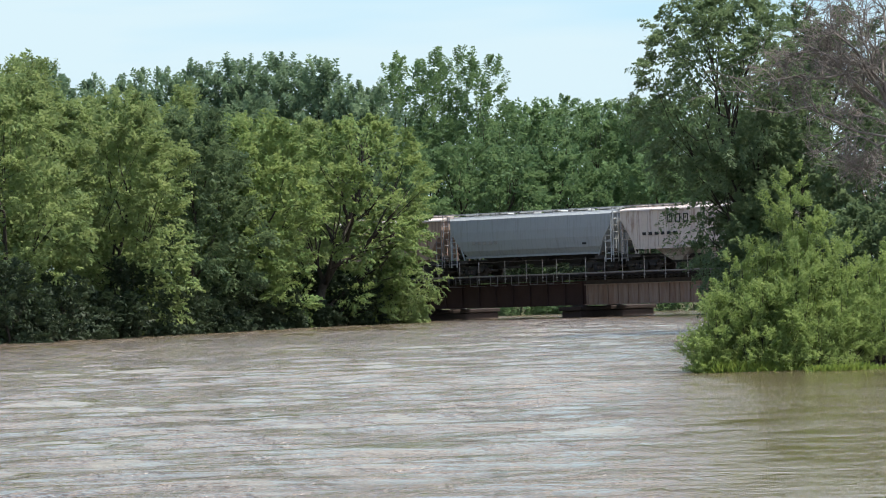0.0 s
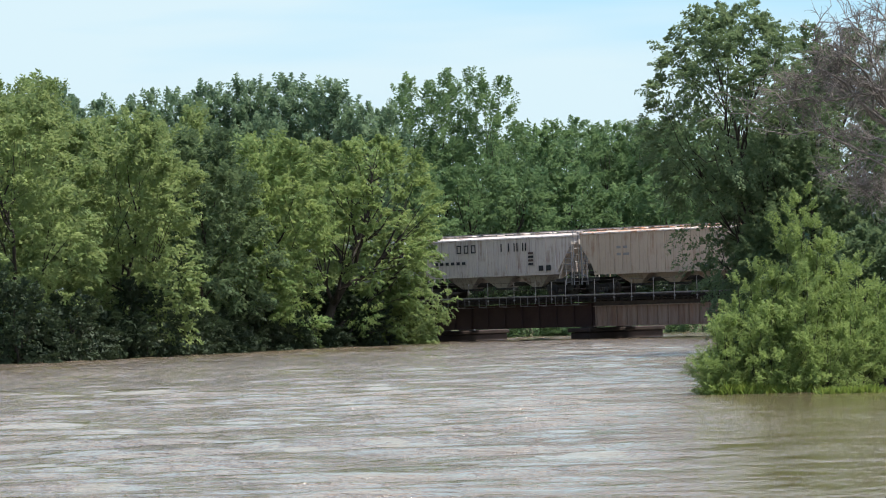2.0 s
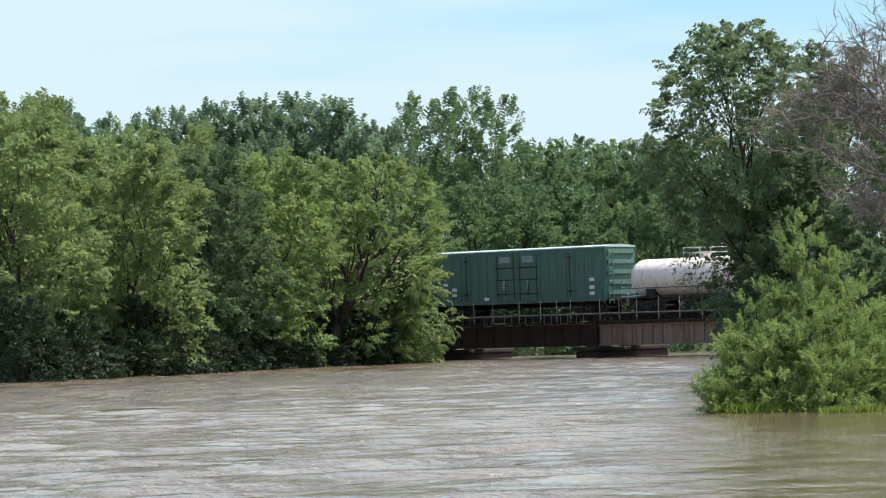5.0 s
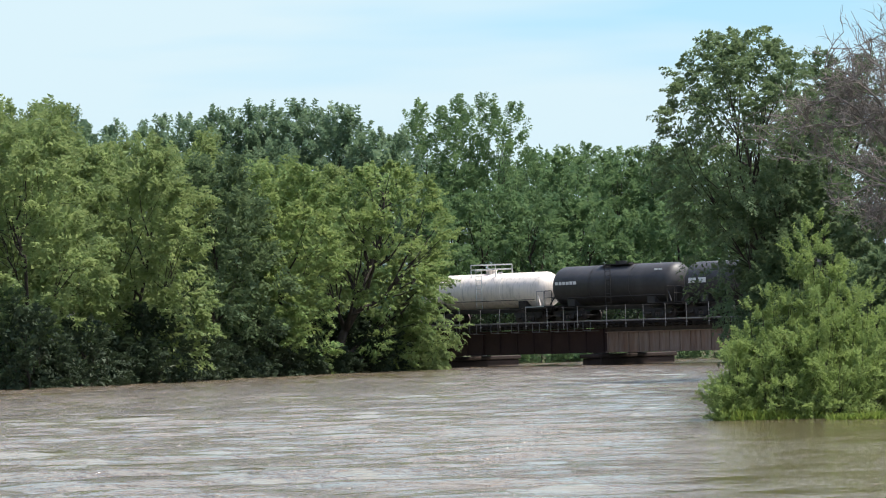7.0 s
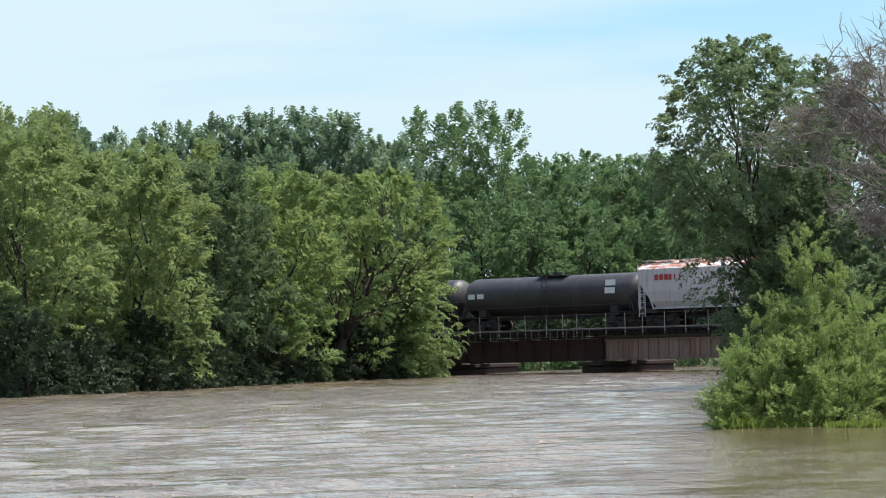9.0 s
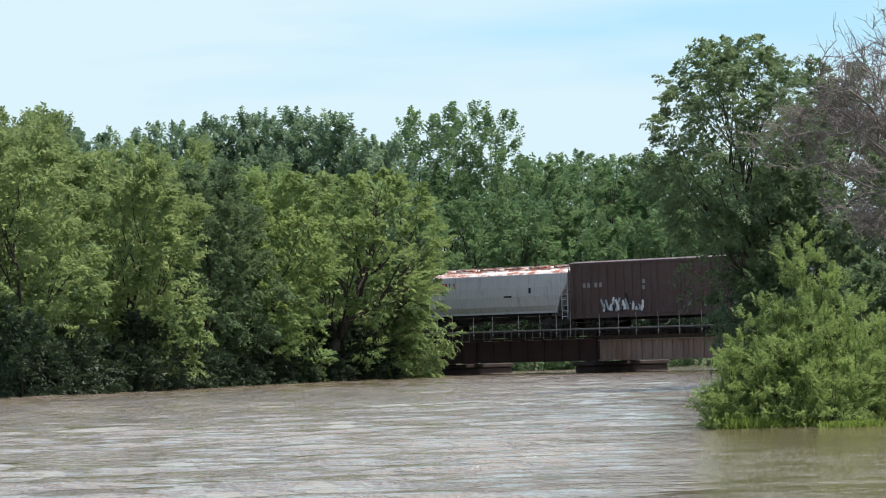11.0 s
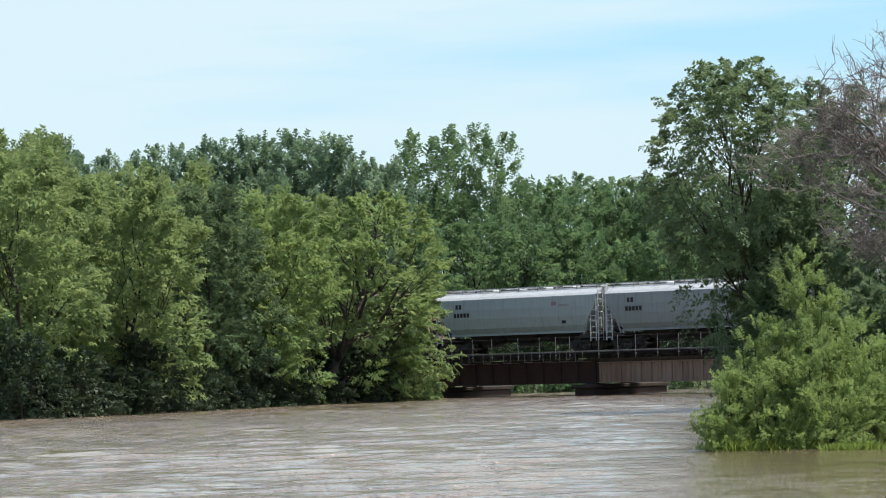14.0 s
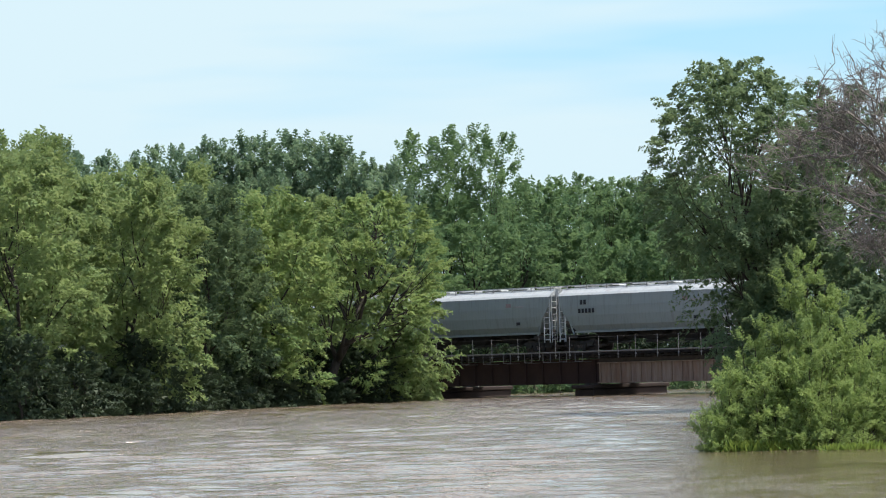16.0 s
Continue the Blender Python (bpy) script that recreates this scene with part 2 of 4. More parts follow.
def along(x, y):
    """Places along and across the track."""
    return x * UX + (y - 227) * UY, -x * UY + (y - 227) * UX


def land_height(x, y):
    left = np.interp(y, [-4000, 60, 172, 194, 218, 232, 262, 4000], [-1500, -68, -25.0, -17.9, -8.0, -4.4, 4, 60])
    right = np.interp(y, [-4000, 20, 60, 80, 90, 150, 211, 262, 4000], [700, 30, 13.0, 11.2, 12.5, 16.5, 20.5, 26, 60])
    inside = np.minimum(x - left, right - x)
    far = 247 - y
    inside = np.minimum(inside, far)
    z = 0.55 - smooth01(inside, -2.0, 1.2) * 1.9 + smooth01(-inside, 2, 40) * 0.5
    s, n = along(x, y)
    ridge = (1 - smooth01(np.abs(n - 1.5), 2.6, 6.5)) * np.where((s < -3.0) | (s > 26.5), 1.0, 0.0)
    z = z + (2.35 - z) * ridge
    behind = np.hypot(x, y)
    return z * smooth01(behind, 1.0, 4.0) + 0.45 * (1 - smooth01(behind, 1.0, 4.0))


def stretched(lo, hi, core_lo, core_hi, step, grow=1.16):
    mid = list(np.arange(core_lo, core_hi + step / 2, step))
    a, d = core_lo, step
    while a > lo:
        d *= grow
        a -= d
        mid.insert(0, max(a, lo))
    b, d = core_hi, step
    while b < hi:
        d *= grow
        b += d
        mid.append(min(b, hi))
    return np.array(mid)


def sheet(name, xs, ys, height, mat, smooth=True):
    gx, gy = np.meshgrid(xs, ys)
    v = np.stack([gx, gy, height(gx, gy)], -1).reshape(-1, 3)
    w = len(xs)
    i = (np.arange(len(ys) - 1)[:, None] * w + np.arange(w - 1)[None, :]).ravel()
    f = np.stack([i, i + 1, i + 1 + w, i + w], -1).ravel()
    return raw_mesh(name, v, f, 4, mat, smooth)


ground = new("ground", sheet("ground", stretched(-4200, 4200, -70, 70, 1.25), stretched(-4200, 4200, 0, 330, 1.5), land_height, M_GROUND))
tagged(ground, "silty river banks and railway embankment under scrub", "ground", kind="structure")


def ripples(x, y):
    rng = random.Random(4)
    z = np.zeros_like(x)
    for k in range(26):
        wl = 0.7 * 1.13 ** k if k < 18 else 1.0 + rng.random() * 3
        a = rng.gauss(1.68, 0.5)
        kx, ky = math.cos(a) * 2 * math.pi / wl, math.sin(a) * 2 * math.pi / wl
        amp = 0.0062 * min(wl, 3.2)
        gate = 0.5 + 0.5 * np.sin(x * rng.uniform(-0.35, 0.35) + y * rng.uniform(-0.2, 0.2) + rng.random() * 6.3)
        z += amp * gate * np.sin(kx * x + ky * y + rng.random() * 6.3)
    lee = smooth01(x / np.maximum(y, 25.0), 0.042, 0.095)
    return z * (1 - 0.9 * lee)


water_x = stretched(-400, 400, -30, 24, 0.5, 1.5)
water_y = np.concatenate([[-200, -60, 0, 15], np.geomspace(25, 290, 1000), [340, 420]])
water = new("water", sheet("water", water_x, water_y, ripples, M_WATER))
tagged(water, "brown rippled flood water of a wide river", "river", kind="structure")


def sky_ring():
    bm = bmesh.new()
    bmesh.ops.create_cone(bm, cap_ends=False, segments=96, radius1=3800, radius2=3300, depth=1500, matrix=Matrix.Translation((0, 0, 700)))
    ob = mesh_object("backdrop", bm, M_SKY)
    return tagged(ob, "pale blue low sky with thin white cloud", "sky", kind="structure")


sky_ring()

# ---- bridge ----
POSTS = (-5.9, -4.2, -2.4, -0.3, 1.06, 2.95, 4.65, 6.95, 8.8, 10.2, 11.4, 13.85, 15.45, 16.9, 18.7, 20.4, 22.2, 24.0, 25.8)


def make_bridge():
    bridge = new("railway_bridge")
    bridge.matrix_world = TRACK
    tagged(bridge, "old steel plate-girder railway bridge on stone piers over floodwater", "bridge")
    # approach girders, black and set back; the lit span carries stiffeners
    for y0 in (-0.35, 3.1):
        bm = box(bmesh.new(), -14, 12.95, y0, y0 + 0.06, 0.82, 2.36)
        for z in (0.8, 2.32):
            box(bm, -14, 12.95, y0 - 0.16, y0 + 0.22, z, z + 0.05)
        g = part("girder", bm, M_GIRDER_DARK, bridge, "black-painted plate girder")
        if y0 < 0:
            bm = box(bmesh.new(), -0.04, 0.04, y0 - 0.13, y0 - 0.003, 0.86, 2.3)
            st = part("stiffener", bm, M_GIRDER_DARK, bridge, at=(-13, 0, 0))
            for i in range(1, 18):
                again(st, (-13 + i * 1.5, 0, 0))
    for y0 in (-0.72, 3.1):
        bm = box(bmesh.new(), 13.05, 27.0, y0, y0 + 0.06, 0.84, 2.1)
        for z in (0.8, 2.08):
            box(bm, 13.05, 27.0, y0 - 0.18, y0 + 0.24, z, z + 0.06)
        part("girder", bm, M_GIRDER, bridge, "rust-streaked grey plate girder")
        # dark strip added above the girder to stand for the shadow gap below the ties
        part("shadow_gap_strip", bevel_box(13.05, 27.0, y0 - 0.02, y0 + 0.3, 2.145, 2.415, 0.02), M_TIE, bridge, "dark strip added for the shadow gap under the ties")
        if y0 < 0:
            bm = box(bmesh.new(), -0.035, 0.035, y0 - 0.10, y0 - 0.003, 0.87, 2.07)
            st = part("stiffener", bm, M_GIRDER, bridge, at=(13.2, 0, 0))
            for i in range(1, 17):
                again(st, (13.2 + i * 0.84, 0, 0))
    # piers of coursed stone, long across the river
    for s0, s1, y0 in ((-2.55, -0.75, -1.3), (11.4, 13.0, -1.3), (26.2, 28.4, -1.3)):
        pier = part("pier", bevel_box(s0, s1, y0, 6.3, -1.6, 0.45, 0.06), M_STONE, bridge, "dark weathered stone pier")
        part("cap_stone", bevel_box(s0 - 0.12, s1 + 0.12, y0 - 0.15, 6.4, 0.46, 0.72, 0.05), M_STONE, pier)
        for y in (-0.4, 3.1):
            part("bearing", bevel_box(s0 + 0.35, s1 - 0.35, y - 0.2, y + 0.3, 0.72, 0.80, 0.01), M_BRIGHT if s0 < 0 else M_STEEL_DARK, pier)
    # far abutment wall at the left bank
    part("abutment", bevel_box(-16, -13, -2.2, 6.5, -0.5, 2.3, 0.08), M_STONE, bridge)
    # ties, rails
    bm = box(bmesh.new(), -0.12, 0.12, -0.35, 3.35, 2.42, 2.64)
    tie = part("tie", bm, M_TIE, bridge, at=(-13.6, 0, 0))
    for i in range(1, 74):
        again(tie, (-13.6 + i * 0.55, 0, 0))
    for y in (0.76, 2.24):
        bm = box(bmesh.new(), -14, 27, y - 0.07, y + 0.07, 2.64, 2.665)
        box(bm, -14, 27, y - 0.012, y + 0.012, 2.66, 2.76)
        box(bm, -14, 27, y - 0.036, y + 0.036, 2.755, RAIL_Z)
        part("rail", bm, M_RAIL, bridge)
    for y in (-0.32, 3.1):
        part("guard_timber", box(bmesh.new(), -14, 27, y, y + 0.22, 2.64, 2.84), M_TIE, bridge)
    # walkway on brackets
    bm = bmesh.new()
    for k in range(4):
        box(bm, -14, 27, -1.5 + k * 0.27, -1.27 + k * 0.27, 2.84, 2.885)
    part("walkway", bm, M_TIE, bridge, "dark timber walkway boards")
    bm = box(bmesh.new(), -14, 27, -1.62, -1.54, 2.86, 2.91)
    box(bm, -14, 27, -1.54, -1.40, 2.815, 2.835)
    part("edge_angle", bm, M_STEEL, bridge, "pale grey steel walkway edge")
    bm = box(bmesh.new(), -14, 27, -0.9, -0.37, 2.5, 2.56)
    part("stringer", bm, M_STEEL_DARK, bridge)
    bm = bmesh.new()
    bar(bm, (0, 0, 2.4), (0, 0, 3.86), 0.017)
    box(bm, -0.05, 0.05, -0.02, 0.05, 2.62, 2.7)
    post = part("railing_post", bm, M_STEEL, bridge, "thin grey steel railing post", at=(POSTS[0], -1.66, 0))
    for s in POSTS[1:]:
        again(post, (s, -1.66, 0))
    for z, r in ((3.8, 0.011), (3.3, 0.008)):
        bm = bmesh.new()
        for a, b in zip(POSTS, POSTS[1:]):
            m = (a + b) / 2
            bar(bm, (a, -1.66, z), (m, -1.66, z - 0.012), r, 5)
            bar(bm, (m, -1.66, z - 0.012), (b, -1.66, z), r, 5)
        part("railing_cable", bm, M_STEEL_DARK, bridge)
    # hangers under the walkway of the black spans
    bm = bmesh.new()
    bar(bm, (0, -1.6, 2.82), (0, -1.6, 2.25), 0.022)
    bar(bm, (0.62, -1.6, 2.82), (0.62, -1.6, 2.25), 0.022)
    bar(bm, (0, -1.6, 2.25), (0.62, -1.6, 2.25), 0.022)
    bar(bm, (0.31, -1.6, 2.22), (0.31, -0.36, 2.22), 0.02)
    hang = part("hanger", bm, M_STEEL_MID, bridge, "worn grey walkway hanger", at=(-5.5, 0, 0))
    for s in (-3.6, -1.75, 0.1, 1.9, 3.8, 5.6, 7.45, 9.05, 10.45, 11.8):
        again(hang, (s, 0, 0))
    return bridge


make_bridge()


def make_track(s0, s1):
    """The line on its embankment, past the bridge ends."""
    t = new("railway_track")
    t.matrix_world = TRACK
    tagged(t, "single railway track in grey ballast on the embankment", "track")
    bm = loft([[(s, -0.6, 2.2), (s, 0.1, 2.55), (s, 2.9, 2.55), (s, 3.6, 2.2)] for s in (s0, s1)])
    part("ballast_bed", bm, M_BALLAST, t)
    for y in (0.76, 2.24):
        bm = box(bmesh.new(), s0, s1, y - 0.012, y + 0.012, 2.64, 2.76)
        box(bm, s0, s1, y - 0.036, y + 0.036, 2.755, RAIL_Z)
        part("rail", bm, M_RAIL, t)
    bm = bmesh.new()
    n = int(abs(s1 - s0) / 0.55)
    for i in range(n):
        s = s0 + (i + 0.5) * (s1 - s0) / n
        box(bm, s - 0.12, s + 0.12, 0.2, 2.8, 2.5, 2.64)
    part("ties", bm, M_TIE, t)["kind"] = "stuff"


make_track(-190, -14.05)
make_track(27.05, 190)

# ---- train ----
SPEED, PICKUP = 9.427, 0.001  # metres a second, and a slight gain
CARS = []
R_WHEEL = 0.46

GREY = paint("grey_car_paint", (0.29, 0.31, 0.32), 0.10, 0.3)
GREY_ROOF = paint("pale_roof_paint", (0.38, 0.395, 0.385), 0.15, 0.3)
OFF_WHITE = paint("chalky_white_car_paint", (0.53, 0.46, 0.41), 0.75, 0.55, (0.20, 0.09, 0.06))
TAN = paint("sandy_car_paint", (0.47, 0.37, 0.28), 0.6, 0.45, (0.27, 0.10, 0.035))
TAN_ROOF = rusty_roof("rusty_sandy_roof", (0.60, 0.52, 0.45), (0.36, 0.16, 0.07))
# rusty pale car body; on the brown boxcar's end ribs it stands for sunlight
BROWN_PALE = paint("rusty_white_and_sunlit_rib_paint", (0.36, 0.25, 0.20), 0.8, 0.5)
GREEN = paint("faded_green_car_paint", (0.078, 0.158, 0.122), 0.14, 0.45)
GREEN_ROOF = paint("galvanised_roof", (0.36, 0.44, 0.41), 0.15, 0.3)
TANK_WHITE = paint("dirty_white_tank_paint", (0.78, 0.69, 0.61), 0.2, 0.5)
TANK_BLACK = paint("dull_black_tank_paint", (0.040, 0.037, 0.036), 0.2, 0.3, (0.09, 0.065, 0.05), 0.5)
LIGHT_GREY = paint("light_grey_car_paint", (0.47, 0.455, 0.44), 0.3, 0.35)
RUST_ROOF = rusty_roof("rust_scabbed_roof", (0.64, 0.60, 0.56), (0.33, 0.11, 0.055))
BROWN = paint("oxide_brown_car_paint", (0.085, 0.05, 0.044), 0.5, 0.5, (0.035, 0.02, 0.018))
PALE_BLUE_GREY = paint("pale_blue_grey_car_paint", (0.30, 0.345, 0.335), 0.06, 0.35)
COOL_GREY = paint("cool_grey_car_paint", (0.225, 0.25, 0.243), 0.08, 0.35)


def make_truck(car, x):
    """A two-axle truck: side frames, bolster, springs, turning wheelsets."""
    bm = bmesh.new()
    for y in (-1.08, 0.98):
        box(bm, -1.25, 1.25, y, y + 0.1, 0.62, 0.78)
        for sx in (-1, 1):
            box(bm, min(sx * 0.62, sx * 1.12), max(sx * 0.62, sx * 1.12), y, y + 0.1, 0.42, 0.64)
            box(bm, min(sx * 0.25, sx * 0.5), max(sx * 0.25, sx * 0.5), y, y + 0.1, 0.2, 0.64)
        box(bm, -0.5, 0.5, y, y + 0.1, 0.2, 0.3)
    box(bm, -0.22, 0.22, -0.97, 0.97, 0.5, 0.74)
    truck = part("truck", bm, M_STEEL_DARK, car, "sooty cast-steel truck", at=(x, 0, 0))
    for y in (-1.03, 1.03):
        for sx in (-0.12, 0.12):
            part("spring", bar(bmesh.new(), (sx, y, 0.3), (sx, y, 0.5), 0.075, 8), M_WHEEL, truck)
    bm = bmesh.new()
    bar(bm, (0, -1.0, 0), (0, 1.0, 0), 0.085, 10)
    for y in (-0.755, 0.755):
        s = 1 if y > 0 else -1
        bar(bm, (0, y - s * 0.07, 0), (0, y - s * 0.04, 0), R_WHEEL + 0.025, 24)
        bar(bm, (0, y - s * 0.04, 0), (0, y + s * 0.07, 0), R_WHEEL, 24)
        for k in range(3):
            a = k * 2.09
            bar(bm, (0.3 * math.cos(a), y - 0.09, 0.3 * math.sin(a)), (0.3 * math.cos(a), y + 0.09, 0.3 * math.sin(a)), 0.05, 6)
    first = part("wheelset", bm, M_WHEEL, truck, "steel wheelset", at=(-0.87, 0, R_WHEEL))
    again(first, (0.87, 0, R_WHEEL))
    return truck


def make_ladder(x, y0, y1, z0, z1, rungs, r=0.025, along_x=True):
    """Two stiles and rungs, on a side (along x) or an end (along y)."""
    bm = bmesh.new()
    ends = ((x, y0), (y1, y0)) if along_x else ((x, y0), (x, y1))
    for px, py in ends:
        bar(bm, (px, py, z0), (px, py, z1), r)
    for i in range(rungs):
        z = z0 + (i + 0.5) * (z1 - z0) / rungs
        bar(bm, (*ends[0], z), (*ends[1], z), r * 0.8)
    return bm


def make_running_gear(car, half, truck_x):
    for x in (-truck_x, truck_x):
        make_truck(car, x)
    for s in (-1, 1):
        bm = bmesh.new()
        box(bm, min(s * (half - 0.2), s * (half + 0.35)), max(s * (half - 0.2), s * (half + 0.35)), -0.1, 0.1, 0.78, 0.98)
        box(bm, min(s * (half + 0.3), s * (half + 0.55)), max(s * (half + 0.3), s * (half + 0.55)), -0.16, 0.16, 0.72, 1.04)
        cp = part("coupler", bm, M_STEEL_DARK, car)
        bm = bmesh.new()
        bar(bm, (s * (half + 0.25), -0.35, 0.8), (s * (half + 0.32), -0.38, 0.5), 0.035)
        bar(bm, (s * (half + 0.32), -0.38, 0.5), (s * (half + 0.5), -0.3, 0.42), 0.04)
        part("air_hose", bm, M_STEEL_DARK, cp)


def start_car(name, label, s0, s1, group="train cars"):
    car = new(name)
    tagged(car, label, "railway car", group)
    car.matrix_world = TRACK @ pose((s0 + s1) / 2, 1.52, RAIL_Z)
    CARS.append((car, (s0 + s1) / 2))
    return car


def make_hopper(label, s0, s1, side, roof, ribs=0, round_side=False, eave=3.9, top=4.22, sill=1.5):
    """A three-bay covered hopper: sloped ends, hatches, running board, ladders, bays."""
    car = start_car("covered_hopper", label, s0, s1)
    half = (s1 - s0) / 2 - 0.42
    w = 1.48
    # side wall profile, from sill to roof edge
    if round_side:
        prof = [(1.22, sill), (1.40, sill + 0.35), (1.50, sill + 1.0), (1.51, sill + 1.6), (1.46, eave)]
    else:
        prof = [(w, sill), (w, sill + 0.6), (w, sill + 1.2), (w, sill + 1.8), (w, eave)]
    ring = [(-y, z) for y, z in prof] + [(y, z) for y, z in reversed(prof)]

    def inset(z):
        return 0.0 if z > sill + 1.75 else 1.25 * (sill + 1.75 - z) / 1.75

    bm = loft([[(sx * (half - inset(z)), y, z) for y, z in ring] for sx in (-1, 1)])
    part("body", bm, side, car)
    # roof, a shallow vault or a stepped trough roof
    if round_side:
        rp = [(1.46, eave + 0.004), (1.30, eave + 0.16), (0.95, top - 0.17), (0.9, top - 0.08), (0.45, top - 0.05)]
    else:
        rp = [(1.55, eave + 0.004), (1.52, eave + 0.09), (1.0, top - 0.1), (0.5, top - 0.02)]
    rr = [(-y, z) for y, z in rp] + [(y, z) for y, z in reversed(rp)]
    rf = part("roof", loft([[(x, y, z) for y, z in rr] for x in (-half - 0.05, half + 0.05)]), roof, car)
    bm = bmesh.new()
    for y in (-0.7, 0.45):
        box(bm, -half - 0.3, half + 0.3, y, y + 0.25, top + 0.10, top + 0.14)
    part("running_board", bm, roof if round_side else M_STEEL, rf)
    bm = bmesh.new()
    for i in range(9):
        x = -half + 0.3 + i * (2 * half - 0.6) / 8
        box(bm, x - 0.03, x + 0.03, -0.95, -0.9, eave + 0.25, top + 0.1)
        box(bm, x - 0.03, x + 0.03, -0.8, 0.8, top + 0.05, top + 0.10)
    part("board_brackets", bm, M_STEEL, rf)
    hatch = part("hatch", bevel_box(-0.75, 0.75, -0.4, 0.4, top - 0.04, top + 0.085, 0.04), roof, rf, at=(-half + 1.2, 0, 0))
    for i in range(1, 6):
        again(hatch, (-half + 1.2 + i * (2 * half - 2.4) / 5, 0, 0))
    # side sill and upper chord
    for s in (-1, 1):
        y = s * (prof[0][0] + 0.02)
        part("side_sill", box(bmesh.new(), -half + 1.1, half - 1.1, min(y, y - s * 0.1), max(y, y - s * 0.1), sill - 0.14, sill - 0.004), side, car)
    if ribs:
        bm = box(bmesh.new(), -0.05, 0.05, -w - 0.075, -w - 0.003, sill + 0.02, eave - 0.02)
        rib = part("rib", bm, side, car, at=(-half + 1.35, 0, 0))
        for i in range(ribs):
            x = -half + 1.35 + i * (2 * half - 2.7) / (ribs - 1)
            if i:
                again(rib, (x, 0, 0))
            again(rib, (x, 0, 0), turn=180)
    # bays under the floor; on smooth-sided cars the shadow there is put into a dark colour
    for k in (-1, 0, 1):
        c = k * (half - 2.6) * 0.72
        top_r = [(c - 1.6, -1.0), (c + 1.6, -1.0), (c + 1.6, 1.0), (c - 1.6, 1.0)]
        low_r = [(c - 0.4, -0.55), (c + 0.4, -0.55), (c + 0.4, 0.55), (c - 0.4, 0.55)]
        bay = part("bay", loft([[(x, y, 0.72) for x, y in low_r], [(x, y, sill - 0.01) for x, y in top_r]]), side if not round_side else M_STEEL_DARK, car)
        part("outlet_gate", bevel_box(c - 0.5, c + 0.5, -0.62, 0.62, 0.58, 0.715, 0.02), M_STEEL_DARK, bay)
    # centre sill, end platforms, end frames and ladders
    part("centre_sill", box(bmesh.new(), -half - 0.2, half + 0.2, -0.2, 0.2, 0.82, 1.1), M_STEEL_DARK, car)
    for s in (-1, 1):
        bm = bmesh.new()
        xa, xb = sorted((s * (half - 1.45), s * (half + 0.1)))
        box(bm, xa, xb, -1.4, 1.4, 1.10, 1.2)
        for y in (-1.4, 1.3):
            box(bm, xa, xb, y, y + 0.1, 0.98, 1.10)
        deck = part("end_platform", bm, M_STEEL_DARK, car)
        for y in (-1.36, 1.36):
            bm = bmesh.new()
            bar(bm, (s * (half - 0.05), y, 1.2), (s * (half - 0.05), y, eave), 0.05)
            bar(bm, (s * (half - 1.15), y, 1.2), (s * (half - 0.75), y, sill + 0.75), 0.05)
            bar(bm, (s * (half - 1.25), y, 2.15), (s * half, y, 2.15), 0.028)
            part("end_frame", bm, side, car)
        for y in (-0.5, 0.5):
            part("end_post", box(bmesh.new(), *sorted((s * (half - 0.5), s * (half - 0.36))), y - 0.05, y + 0.05, 1.2, sill + 1.2), side, car)
        part("end_ladder", make_ladder(s * (half + 0.1), -1.35, -0.85, 0.75, eave + 0.3, 8, 0.03, False), M_BRIGHT if round_side else M_STEEL, car)
        part("side_ladder", make_ladder(s * (half - 0.02), -1.44, s * (half - 0.5), 0.75, eave - 0.1, 8, 0.03), M_BRIGHT if round_side else M_STEEL, car)
        bm = bmesh.new()
        bar(bm, (s * (half + 0.1), 0.3, 1.95), (s * (half + 0.16), 0.3, 1.95), 0.28, 14)
        part("brake_wheel", bm, M_STEEL_DARK, deck)
        bm = bar(bmesh.new(), (s * (half - 0.7), -0.75, 1.45), (s * (half - 0.2), -0.75, 1.45), 0.18, 10)
        part("air_tank", bm, M_STEEL_DARK, deck)
    make_running_gear(car, half, half - 1.35)
    return car, half, w if not round_side else 1.51


